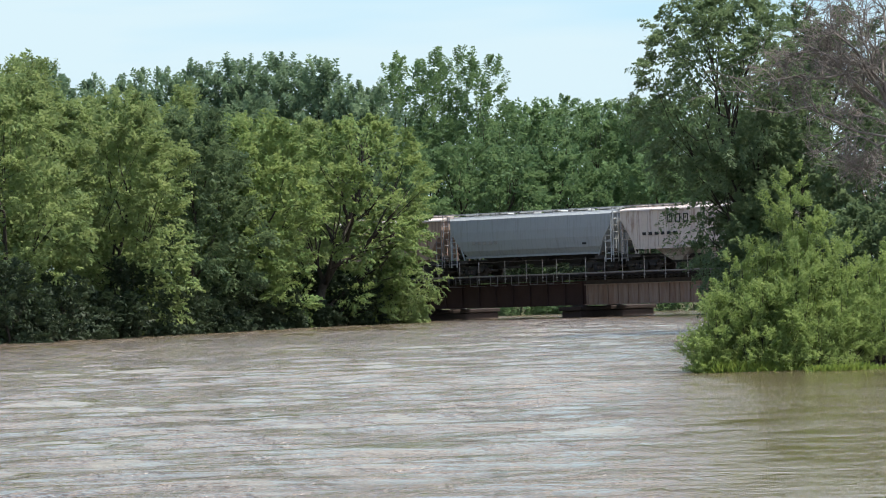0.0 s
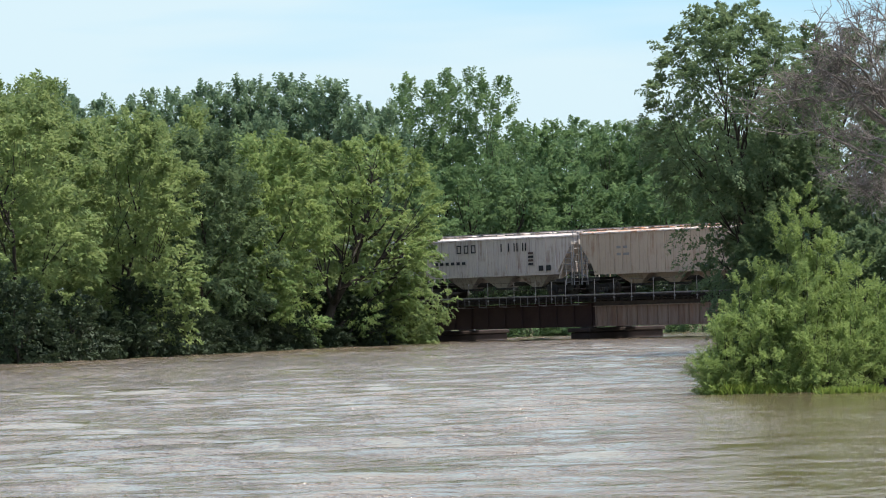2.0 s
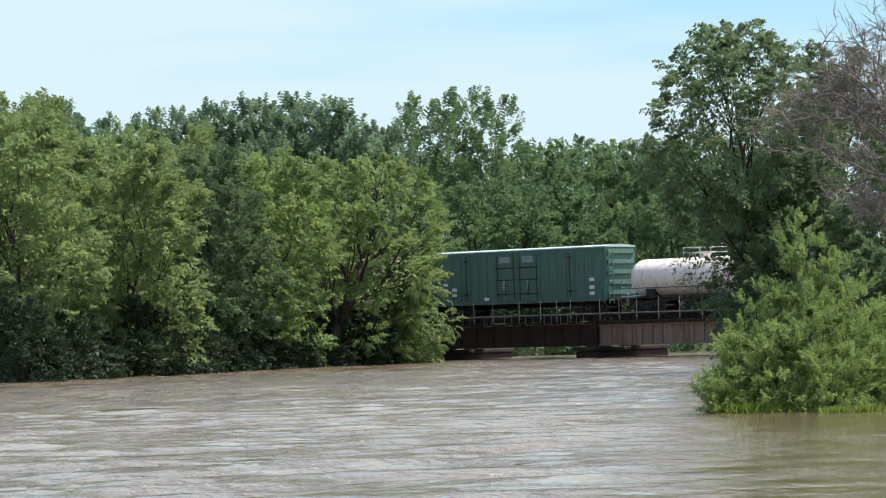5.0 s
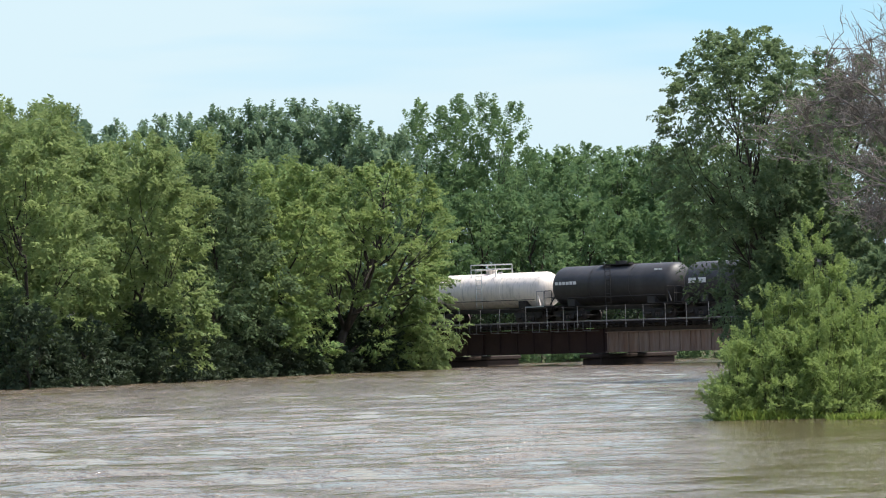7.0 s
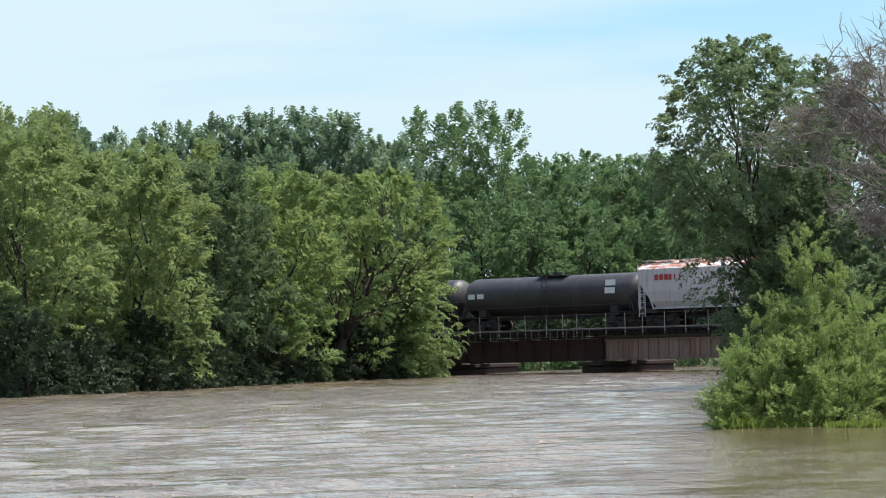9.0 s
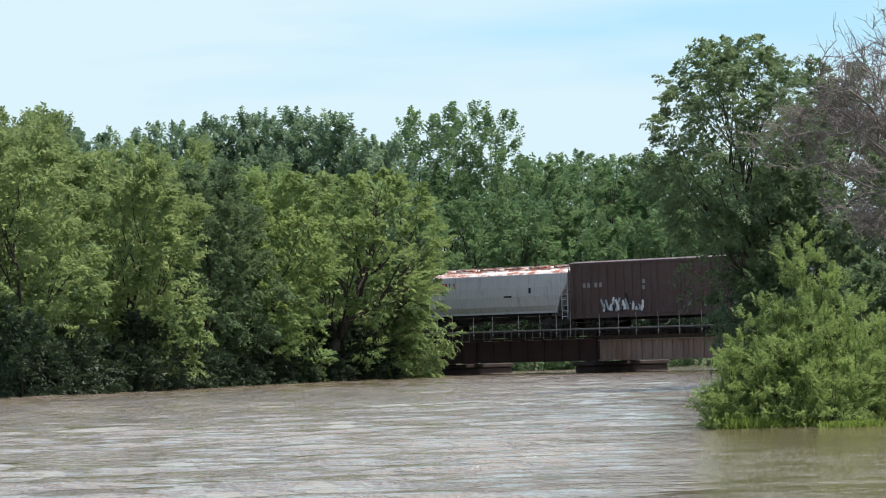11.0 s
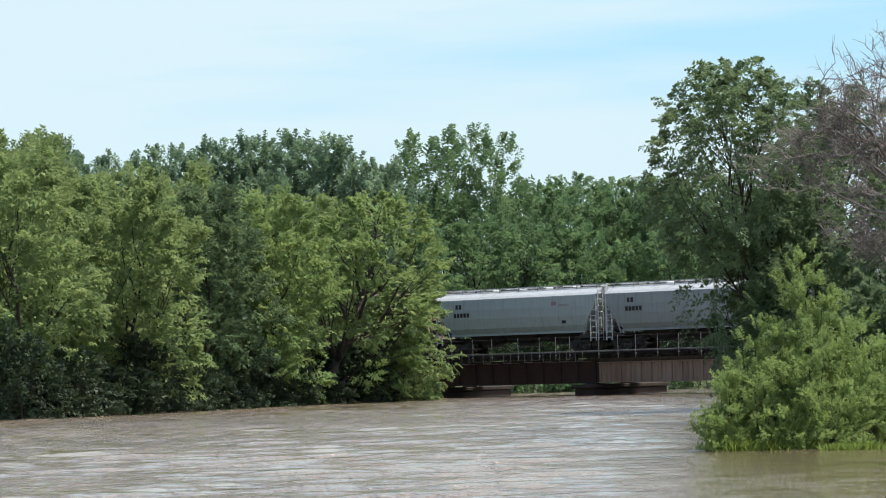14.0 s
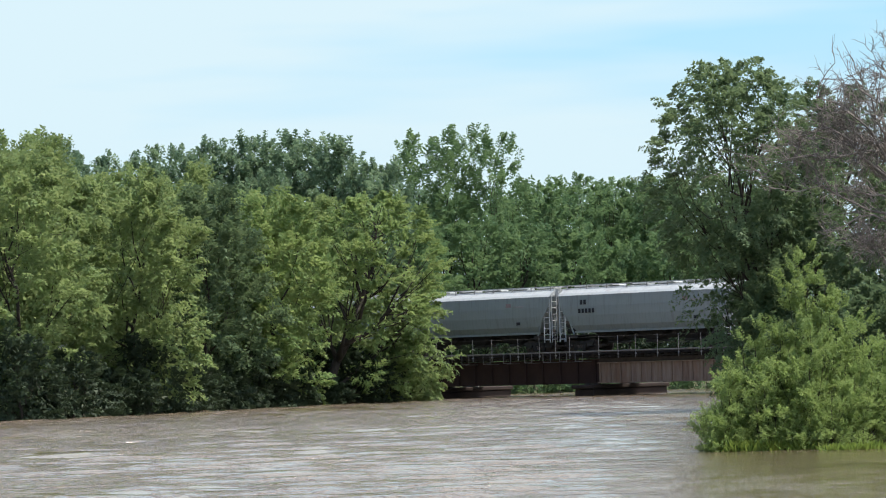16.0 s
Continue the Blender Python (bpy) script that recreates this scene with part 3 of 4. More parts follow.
def make_boxcar(label, s0, s1, side, roof, eave, sill, door_x, double, panels):
    """A boxcar: ribbed sides, doors with bars, corrugated ends, low roof."""
    car = start_car("boxcar", label, s0, s1)
    half, w = (s1 - s0) / 2 - 0.3, 1.5
    part("body", bevel_box(-half, half, -w, w, sill, eave, 0.03), side, car)
    rp = [(w + 0.06, eave + 0.004), (w + 0.04, eave + 0.07), (0.8, eave + 0.17), (0, eave + 0.2)]
    rr = [(-y, z) for y, z in rp] + [(y, z) for y, z in reversed(rp[:-1])]
    part("roof", loft([[(x, y, z) for y, z in rr] for x in (-half - 0.06, half + 0.06)]), roof, car)
    bm = box(bmesh.new(), -0.04, 0.04, -w - 0.055, -w - 0.002, sill + 0.18, eave - 0.1)
    post = None
    for i in range(panels):
        x = -half + 0.25 + i * (2 * half - 0.5) / (panels - 1)
        if any(a - 0.1 < x < b + 0.1 for a, b in door_x):
            continue
        if post is None:
            post = part("side_post", bm, side, car, at=(x, 0, 0))
        else:
            again(post, (x, 0, 0))
        again(post, (x, 0, 0), turn=180)
    for y in (-w - 0.05, w + 0.004):
        part("side_sill", box(bmesh.new(), -half, half, y, y + 0.046, sill - 0.06, sill + 0.16), side, car)
        part("top_chord", box(bmesh.new(), -half, half, y, y + 0.046, eave - 0.12, eave - 0.01), side, car)
    for a, b in door_x:
        door = part("door", bevel_box(a, b, -w - 0.085, -w - 0.004, sill + 0.12, eave - 0.16, 0.02), side, car)
        bm = bmesh.new()
        for f in ((0.12, 0.88) if b - a > 1.2 else (0.5,)):
            bar(bm, (a + f * (b - a), -w - 0.12, sill + 0.2), (a + f * (b - a), -w - 0.12, eave - 0.25), 0.024)
        if b - a > 1.2:
            for z in (sill + 0.55, sill + 1.5, sill + 2.3):
                box(bm, a + 0.1, b - 0.1, -w - 0.12, -w - 0.088, z, z + 0.07)
            bar(bm, ((a + b) / 2, -w - 0.14, sill + 0.5), ((a + b) / 2, -w - 0.14, sill + 1.3), 0.03)
        else:
            box(bm, a + 0.1, b - 0.1, -w - 0.16, -w - 0.088, sill + 0.6, sill + 0.72)
            box(bm, a + 0.1, b - 0.1, -w - 0.16, -w - 0.088, eave - 0.6, eave - 0.5)
        part("door_bar", bm, M_STEEL_DARK if double else side, door)
    # ribbed steel ends; on the brown car sunlight is put into a paler rib paint
    for s in (-1, 1):
        for k in range(5):
            z = sill + 0.3 + k * (eave - sill - 0.5) / 4.4
            xa, xb = sorted((s * (half + 0.002), s * (half + 0.13)))
            bm = box(bmesh.new(), xa, xb, -w + 0.1, w - 0.1, z, z + 0.34)
            bmesh.ops.bevel(bm, geom=bm.edges[:], offset=0.055, segments=2, affect="EDGES")
            part("end_rib", bm, side if double else BROWN_PALE, car)
        part("end_ladder", make_ladder(s * (half + 0.2), -1.42, -0.95, 0.7, eave - 0.3, 8, 0.025, False), side, car)
        part("side_ladder", make_ladder(s * (half - 0.06), -w - 0.1, s * (half - 0.5), 0.7, sill + 1.3, 4, 0.025), side, car)
    part("centre_sill", box(bmesh.new(), -half - 0.15, half + 0.15, -0.25, 0.25, 0.6, sill - 0.002), M_STEEL_DARK, car)
    part("brake_reservoir", bar(bmesh.new(), (-1.6, -0.7, sill - 0.3), (-0.4, -0.7, sill - 0.3), 0.2, 12), M_STEEL_DARK, car)
    make_running_gear(car, half, half - 1.9)
    return car, half, w


def make_tank_car(label, s0, s1, shell, centre_z, r, platform, dome=False):
    """A tank car: shell with dished heads, saddles, walk, ladder and top fittings."""
    car = start_car("tank_car", label, s0, s1)
    half = (s1 - s0) / 2 - 0.25
    rings, seg = [], 40
    prof = [(-half + 0.8 * (1 - math.cos(k / 7 * math.pi / 2)), r * max(0.02, math.sin(k / 7 * math.pi / 2))) for k in range(8)]
    prof += [(-x, rad) for x, rad in reversed(prof)]
    for x, rad in prof:
        rings.append([(x, rad * math.cos(2 * math.pi * i / seg), centre_z + rad * math.sin(2 * math.pi * i / seg)) for i in range(seg)])
    bm = loft(rings)
    for f in bm.faces:
        f.smooth = len(f.verts) == 4
    part("tank_shell", bm, shell, car)
    for x in (-half * 0.33, half * 0.3):
        bm = bmesh.new()
        bar(bm, (x - 0.03, 0, centre_z), (x + 0.03, 0, centre_z), r + 0.02, 40)
        part("tank_band", bm, shell, car)
    part("sill", box(bmesh.new(), -half + 0.1, half - 0.1, -0.35, 0.35, 0.8, 1.1), M_STEEL_DARK, car)
    for s in (-1, 1):
        bm = box(bmesh.new(), *sorted((s * (half - 2.3), s * (half - 1.7))), -1.2, 1.2, 1.1, 1.55)
        part("saddle", bm, shell if not platform else M_STEEL_DARK, car)
        bm = box(bmesh.new(), *sorted((s * (half - 1.5), s * (half + 0.15))), -1.45, 1.45, 1.1, 1.16)
        deck = part("end_platform", bm, M_STEEL_DARK if not dome else M_BRIGHT, car)
        bm = bmesh.new()
        for y in (-1.4, 1.4):
            bar(bm, (s * (half + 0.1), y, 1.16), (s * (half + 0.1), y, 2.15), 0.025)
            bar(bm, (s * (half + 0.1), y, 2.15), (s * (half - 0.5), y, 2.15), 0.025)
            bar(bm, (s * (half - 0.5), y, 2.15), (s * (half - 0.5), y, 1.16), 0.025)
        bar(bm, (s * (half + 0.1), -1.4, 1.7), (s * (half + 0.1), 1.4, 1.7), 0.02)
        part("grab_rail", bm, M_STEEL if dome else M_STEEL_DARK, deck)
        bm = bmesh.new()
        bar(bm, (s * (half - 0.25), -1.3, 1.2), (s * (half - 0.85), -1.0, centre_z - 0.1), 0.045)
        part("head_brace", bm, shell, deck)
    bm = bmesh.new()
    for y in (-1.52, 1.48):
        bar(bm, (-half + 0.6, y, 1.62), (half - 0.6, y, 1.62), 0.028)
    part("side_rail", bm, M_STEEL_DARK, car)
    t = centre_z + r
    bm = bmesh.new()
    bar(bm, (0, 0, t - 0.12), (0, 0, t + 0.18), 0.36, 20)
    bar(bm, (0, 0, t + 0.18), (0, 0, t + 0.24), 0.40, 20)
    bar(bm, (0.8, 0, t - 0.08), (0.8, 0, t + 0.12), 0.16, 12)
    part("manway", bm, shell, car)
    if platform:
        bm = bmesh.new()
        for x in (-1.1, 1.1):
            for y in (-0.85, 0.85):
                bar(bm, (x, y, t - 0.25), (x, y, t + 0.62), 0.03)
        for z in (t + 0.3, t + 0.62):
            for y in (-0.85, 0.85):
                bar(bm, (-1.1, y, z), (1.1, y, z), 0.028)
            for x in (-1.1, 1.1):
                bar(bm, (x, -0.85, z), (x, 0.85, z), 0.028)
        top = part("top_platform", bm, M_BRIGHT, car, "white top platform railing")
        bm = make_ladder(-0.25, -r - 0.12, 0.25, 1.1, t + 0.3, 9, 0.022)
        part("ladder", bm, M_BRIGHT, top)
    else:
        bm = box(bmesh.new(), -1.3, 1.3, -0.75, 0.75, t - 0.02, t + 0.04)
        part("top_walk", bm, M_STEEL_DARK, car)
        part("ladder", make_ladder(-0.22, -r - 0.1, 0.22, 1.1, t, 9, 0.022), M_STEEL_DARK, car)
    make_running_gear(car, half, half - 1.6)
    return car, half, r


def decal(car, name, x0, x1, z0, z1, y, mat, label="", thick=0.012):
    return part(name, bevel_box(x0, x1, -y - thick, -y - 0.003, z0, z1, 0.003), mat, car, label)


def decal_bars(car, name, x0, z0, widths, h, gap, y, mat):
    """A row of plain bars in place of small stencilling."""
    x = x0
    for wd in widths:
        decal(car, name, x, x + wd, z0, z0 + h, y, mat)
        x += wd + gap


def make_train():
    # from the head of what is seen to its tail
    make_hopper("rust-streaked pale brown covered hopper car", -14.6, 0.25, BROWN_PALE, OFF_WHITE, 13)

    c, h, w = make_hopper("smooth grey covered hopper car with a pale roof", 0.25, 15.05, GREY, GREY_ROOF, 0, True, 3.88, 4.2, 1.45)
    decal_bars(c, "stencil_bar", -5.0, 2.2, (0.28, 0.28, 0.28, 0.28, 0.28), 0.2, 0.22, 1.53, M_STEEL)
    decal(c, "stencil_bar", 4.6, 4.95, 1.95, 2.08, 1.53, M_MARK_BLACK)

    c, h, w = make_hopper("weathered white ribbed covered hopper car with black marks", 15.05, 29.8, OFF_WHITE, OFF_WHITE, 14, False, 3.92, 4.22, 1.62)
    for x in (-2.85, -2.2, -1.55, 0.95, 1.6, 2.1, 2.85):
        if x < 0:
            bm = bmesh.new()
            for a, b, z0, z1 in ((-0.2, -0.12, 3.1, 3.65), (0.12, 0.2, 3.1, 3.65), (-0.12, 0.12, 3.57, 3.65), (-0.12, 0.12, 3.1, 3.18)):
                box(bm, x + a, x + b, -w - 0.092, -w - 0.083, z0, z1)
            part("name_mark", bm, M_MARK_BLACK, c, "black painted name mark")
        else:
            decal(c, "name_mark", x - 0.05, x + 0.05, 3.1, 3.65, w + 0.08, M_MARK_BLACK, "black painted name mark")
            if x > 1.8:
                decal(c, "name_mark", x + 0.2, x + 0.3, 3.1, 3.65, w + 0.08, M_MARK_BLACK, "black painted name mark")
    for k in range(4):
        decal(c, "emblem", 3.3, 3.75, 2.15 + k * 0.24, 2.3 + k * 0.24, w + 0.08, BROWN if k % 2 else M_MARK_BLACK)
    decal_bars(c, "stencil_bar", -5.1, 2.35, (0.3, 0.3, 0.3, 0.3, 0.3, 0.3), 0.2, 0.2, w + 0.08, M_MARK_BLACK)
    decal_bars(c, "stencil_bar", 4.2, 1.75, (0.4, 0.4), 0.35, 0.25, w + 0.08, M_MARK_BLACK)

    c, h, w = make_hopper("sandy ribbed covered hopper car with rust along its roof edge", 29.8, 44.6, TAN, TAN_ROOF, 17, False, 4.0, 4.25, 1.5)
    decal_bars(c, "stencil_bar", -3.9, 3.0, (0.35, 0.35), 0.16, 0.2, w + 0.08, M_STEEL)
    decal_bars(c, "stencil_bar", -3.9, 2.55, (0.35, 0.5), 0.16, 0.2, w + 0.08, M_STEEL)
    decal(c, "stencil_bar", 4.3, 4.65, 1.75, 1.92, w + 0.08, M_MARK_BLACK)
    decal(c, "stencil_bar", 5.4, 5.8, 1.65, 1.85, w + 0.08, M_MARK_BLACK)

    c, h, w = make_boxcar("faded green boxcar with two wide double doors", 44.6, 60.5, GREEN, GREEN_ROOF, 4.38, 0.95, ((-4.75, -4.2), (-1.9, 0.05), (0.1, 2.05), (4.4, 4.95)), True, 20)
    for x in (-1.45, 0.55):
        part("emblem", bevel_box(x, x + 0.95, -w - 0.1, -w - 0.09, 3.62, 4.02, 0.004), M_MARK_FADED, c, "worn white emblem")
    for x0, z0 in ((-6.6, 2.2), (-6.6, 1.85), (-5.8, 1.85), (-6.6, 1.5), (-5.8, 1.5), (-2.9, 1.15), (6.3, 2.2), (6.3, 1.7), (6.3, 1.3)):
        decal(c, "stencil_bar", x0, x0 + 0.42, z0, z0 + 0.22, w + 0.06, M_MARK_WHITE)
    for x0 in (-1.2, 0.9):
        decal(c, "stencil_bar", x0, x0 + 0.18, 1.85, 2.45, w + 0.1, M_MARK_FADED)

    make_tank_car("dirty white tank car with a railed top platform", 61.3, 73.2, TANK_WHITE, 2.27, 1.2, True, True)
    c, h, r = make_tank_car("dull black tank car with small white stencils", 73.0, 84.25, TANK_BLACK, 2.38, 1.33, False)
    decal_bars(c, "stencil_bar", -4.6, 2.5, (0.25,) * 6, 0.2, 0.06, r, M_MARK_WHITE)
    decal_bars(c, "stencil_bar", 3.6, 3.22, (0.3, 0.3), 0.1, 0.06, r * 0.8, M_MARK_WHITE)
    c, h, r = make_tank_car("long dull black tank car with white panels", 84.1, 100.1, TANK_BLACK, 2.36, 1.3, False)
    for x in (-6.9, -6.1):
        decal(c, "stencil_bar", x, x + 0.6, 2.3, 2.62, r, M_MARK_WHITE)
    for z in (2.35, 2.85):
        decal(c, "placard", 5.1, 5.95, z, z + 0.38, r if z < 2.5 else 1.21, M_MARK_WHITE, "white placard panel")

    c, h, w = make_hopper("light grey covered hopper car with a rusting roof", 99.75, 114.0, LIGHT_GREY, RUST_ROOF, 0, True, 3.78, 4.22, 1.35)
    for k, wd in enumerate((0.3, 0.3, 0.34, 0.2, 0.1, 0.1)):
        x = -5.3 + k * 0.4
        decal(c, "name_mark", x, x + wd, 3.05, 3.42, 1.53, M_MARK_RED, "red painted name mark")
    decal(c, "stencil_bar", 1.2, 1.9, 2.3, 2.42, 1.53, M_MARK_BLACK)
    decal(c, "stencil_bar", 3.4, 3.6, 2.55, 2.9, 1.53, M_MARK_BLACK)

    c, h, w = make_boxcar("oxide brown boxcar with pale painted scrawl low on its side", 113.6, 129.6, BROWN, BROWN, 4.3, 0.82, ((-1.2, 1.5),), False, 22)
    for x in (-6.6, -6.2, -5.6, -5.2):
        decal(c, "stencil_bar", x, x + 0.24, 2.75, 3.05, w + 0.06, M_STEEL)
    rng = random.Random(9)
    for k in range(26):
        x, long = -4.9 + k * 0.135 + rng.uniform(-0.06, 0.06), rng.uniform(0.35, 1.05) * (0.6 if k > 17 else 1)
        z, tilt, deep = 1.12 + rng.uniform(0, 0.22), rng.uniform(-28, 28), w + 0.056 + k * 0.0012
        stroke = bevel_box(-0.085, 0.085, -0.004, 0.0, 0, long, 0.0015)
        bmesh.ops.transform(stroke, matrix=pose(x, -deep, z, 0, tilt, 0), verts=stroke.verts)
        part("scrawl", stroke, (M_MARK_WHITE, PALE_BLUE_GREY, M_MARK_BLACK, GREY_ROOF, M_MARK_WHITE)[k % 5], c, "pale blue-white paint scrawl")
    for x0, z0, d in ((-1.6, 2.9, 0.25), (-1.6, 2.5, 0.2), (2.1, 1.35, 0.25), (5.0, 1.65, 0.4), (5.7, 1.3, 0.3), (3.4, 1.3, 0.2)):
        decal(c, "stencil_bar", x0, x0 + d, z0, z0 + 0.26, w + 0.06, M_STEEL)

    spans = ((129.9, 144.85, PALE_BLUE_GREY, "pale blue-grey covered hopper car with a white roof"),
             (144.85, 159.8, COOL_GREY, "cool grey covered hopper car with a white roof"),
             (159.8, 174.75, COOL_GREY, "cool grey covered hopper car with a white roof and dark stencils"))
    for s0, s1, col, lab in spans:
        c, h, w = make_hopper(lab, s0, s1, col, GREY_ROOF, 0, True, 3.76, 4.32, 1.45)
        decal_bars(c, "stencil_bar", -5.2, 3.15, (0.22, 0.22), 0.3, 0.08, 1.525, M_MARK_BLACK)
        decal_bars(c, "stencil_bar", -5.35, 2.6, (0.2,) * 5, 0.28, 0.09, 1.535, M_MARK_BLACK)
        decal(c, "emblem", 3.3, 3.75, 3.15, 3.4, 1.525, M_MARK_DULL)
        decal_bars(c, "stencil_bar", 3.95, 3.1, (0.9,), 0.12, 0.1, 1.525, M_STEEL)
        decal(c, "stencil_bar", 4.2, 4.55, 1.95, 2.15, 1.535, M_MARK_BLACK)


make_train()

# ---- plants ----


def tubes(segments, sides=5):
    """Tapered limbs: each segment (p0, p1, r0, r1) becomes a short cone."""
    P0 = np.array([s[0] for s in segments], float)
    P1 = np.array([s[1] for s in segments], float)
    r0 = np.array([s[2] for s in segments], float)
    r1 = np.array([s[3] for s in segments], float)
    d = P1 - P0
    d /= np.linalg.norm(d, axis=1, keepdims=True) + 1e-9
    ref = np.where(np.abs(d[:, 2:3]) > 0.9, np.array([[1.0, 0, 0]]), np.array([[0, 0, 1.0]]))
    a = np.cross(d, ref)
    a /= np.linalg.norm(a, axis=1, keepdims=True) + 1e-9
    b = np.cross(d, a)
    ang = np.arange(sides) * 2 * math.pi / sides
    off = a[:, None, :] * np.cos(ang)[None, :, None] + b[:, None, :] * np.sin(ang)[None, :, None]
    v = np.concatenate([P0[:, None, :] + off * r0[:, None, None], P1[:, None, :] + off * r1[:, None, None]], 1)
    n = len(segments)
    i = np.arange(sides)
    j = (i + 1) % sides
    q = np.stack([i, j, j + sides, i + sides], -1)
    f = (q[None] + (np.arange(n) * 2 * sides)[:, None, None]).ravel()
    return v.reshape(-1, 3), f

def unit(v):
    return v / (np.linalg.norm(v, axis=-1, keepdims=True) + 1e-9)


def blades(rng, c, ax, nrm, leaf, narrow=0.38):
    """Small pointed leaves at c, pointing along ax and facing nrm."""
    side = unit(np.cross(ax, nrm))
    top = np.cross(side, ax)
    L = leaf * rng.uniform(0.65, 1.35, (len(c), 1))
    w = L * narrow * rng.uniform(0.8, 1.2, (len(c), 1))
    return np.stack([c - ax * L * 0.35 + side * w, c + ax * L * 0.65 - top * w * 0.35, c - ax * L * 0.35 - side * w], 1).reshape(-1, 3)


def spray_leaves(rng, P, D, N, L, twigs, per, leaf, wide=0.42, droop=0.12, loose=0.38, narrow=0.38):
    """Flat fans of leaves: each spray has an axis with side twigs in one plane, longest near its foot."""
    n, m = len(P), twigs * per
    S = unit(np.cross(D, N))[:, None, :]
    Dm, Nm, Lm = D[:, None, :], N[:, None, :], L[:, None, None]
    k = np.tile(np.repeat(np.arange(twigs), per), (n, 1))[..., None]
    t = 0.18 + 0.82 * (k + rng.uniform(-0.25, 0.25, (n, m, 1))) / max(twigs - 1, 1)
    sign = np.where(k % 2 == 0, 1.0, -1.0)
    w = Lm * wide * (np.clip(1.05 - t, 0, 1) ** 0.65 * 0.9 + 0.1)
    u = rng.random((n, m, 1)) ** 0.7
    out = unit(S * sign * 0.8 + Dm * 0.62)
    c = P[:, None, :] + Dm * Lm * t + out * w * u + Nm * rng.normal(0, 0.045, (n, m, 1)) * Lm
    c[..., 2] -= (droop * Lm * (t ** 2 + 0.5 * u ** 2))[..., 0]
    ax = unit(out + rng.normal(0, loose, (n, m, 3)) + np.array([0, 0, -0.15])).reshape(-1, 3)
    nrm = unit(Nm + rng.normal(0, loose, (n, m, 3))).reshape(-1, 3)
    return blades(rng, c.reshape(-1, 3), ax, nrm, leaf, narrow)


def grow_tree(rng, height, radius, low, lean, thick, count, per_bough, bough, spray, rise, limbs, hollow, belly, upright):
    """Trunk, limbs and boughs of a broadleaf tree, and the foot, direction, facing and length of each leafy spray."""
    phase, drift = rng.uniform(0, 6.283, 3), np.array([lean[0], lean[1]])
    centres, outs = [], []
    for i in range(count):
        g = ((i + rng.random()) / count) ** 0.92
        a = i * 2.39996 + rng.normal(0, 0.35)
        env = radius * max(0.1, 1 - abs((g - belly) / (1.0 - belly if g > belly else belly + 0.12)) ** 2.1) ** 0.55
        env *= 1 + 0.13 * math.sin(3 * a + phase[0] + g * 5) + 0.10 * math.sin(5 * a + phase[1] - g * 9)
        f = low + (1 - low) * g
        q = rng.uniform(0.66, 0.96)
        c = np.array([math.cos(a) * env * q, math.sin(a) * env * q, height * f - bough * 0.6])
        c[:2] += drift * min(1.0, f * 1.5)
        if any(np.linalg.norm(c - np.array(h[:3])) < h[3] for h in hollow) or c[2] < 0.15:
            continue
        centres.append(c)
        outs.append((math.cos(a), math.sin(a), 1.7 * (g - 0.35)))
    centres, outs = np.array(centres), unit(np.array(outs))
    # trunk, main limbs to knots of boughs, a branch to each bough
    segs, pts = [], [np.zeros(3)]
    for k in range(1, 8):
        f = k / 7
        pts.append(np.array([drift[0] * min(1, f * 1.2), drift[1] * min(1, f * 1.2), height * 0.86 * f]) + np.append(rng.normal(0, 0.02 * height, 2) * (k < 7), 0))
    for k in range(7):
        segs.append((pts[k], pts[k + 1], thick * (1 - 0.13 * k), thick * (1 - 0.13 * (k + 1))))
    seeds = centres[rng.permutation(len(centres))[:limbs]]
    near = np.argmin(((centres[:, None] - seeds[None]) ** 2).sum(-1), 1)
    for j in range(len(seeds)):
        mine = np.where(near == j)[0]
        if not len(mine):
            continue
        goal = centres[mine].mean(0)
        f = float(np.clip((goal[2] - 0.28 * height) / (height * 0.86), max(0.1, low * 0.7), 0.95)) * 7
        k = min(int(f), 6)
        a = pts[k] + (pts[k + 1] - pts[k]) * (f - k)
        b = goal * 0.82 + a * 0.18
        bend = np.array([0, 0, 0.12 * np.linalg.norm(b - a)])
        line = [a * (1 - s) + b * s - bend * 4 * s * (1 - s) * 0.7 + rng.normal(0, 0.09, 3) * (0 < s < 1) for s in (0, 0.2, 0.4, 0.6, 0.8, 1)]
        r = thick * 0.5 * (1 - 0.05 * k)
        for s in range(5):
            segs.append((line[s], line[s + 1], r * (1 - 0.16 * s), r * (0.84 - 0.16 * s)))
        for i in mine:
            foot = line[2 + i % 4]
            mid = (foot + centres[i]) / 2 + rng.normal(0, 0.12, 3) - np.array([0, 0, 0.1])
            segs.append((foot, mid, r * 0.3, r * 0.22))
            segs.append((mid, centres[i], r * 0.22, r * 0.1))
    # sprays fan out round each bough's end
    own = np.repeat(np.arange(len(centres)), per_bough)
    size = (bough * rng.uniform(0.65, 1.35, len(centres)))[own][:, None]
    o = outs[own]
    e = unit(rng.normal(0, 1, (len(own), 3)) + o * 0.75 + np.array([0, 0, 0.2]))
    P = centres[own] + e * size * rng.uniform(0.15, 0.75, (len(own), 1)) * np.array([1, 1, 0.8])
    D = unit(e * 0.6 + o * 0.55 + np.array([0, 0, rise]) + rng.normal(0, 0.16, (len(own), 3)))
    N = np.array([0, 0, 1.0]) + o * upright + rng.normal(0, 0.22, (len(own), 3))
    N = unit(N - (N * D).sum(-1, keepdims=True) * D)
    L = spray * rng.uniform(0.65, 1.35, len(own))
    keep = P[:, 2] > 0.1
    return segs, centres, P[keep], D[keep], N[keep], L[keep]


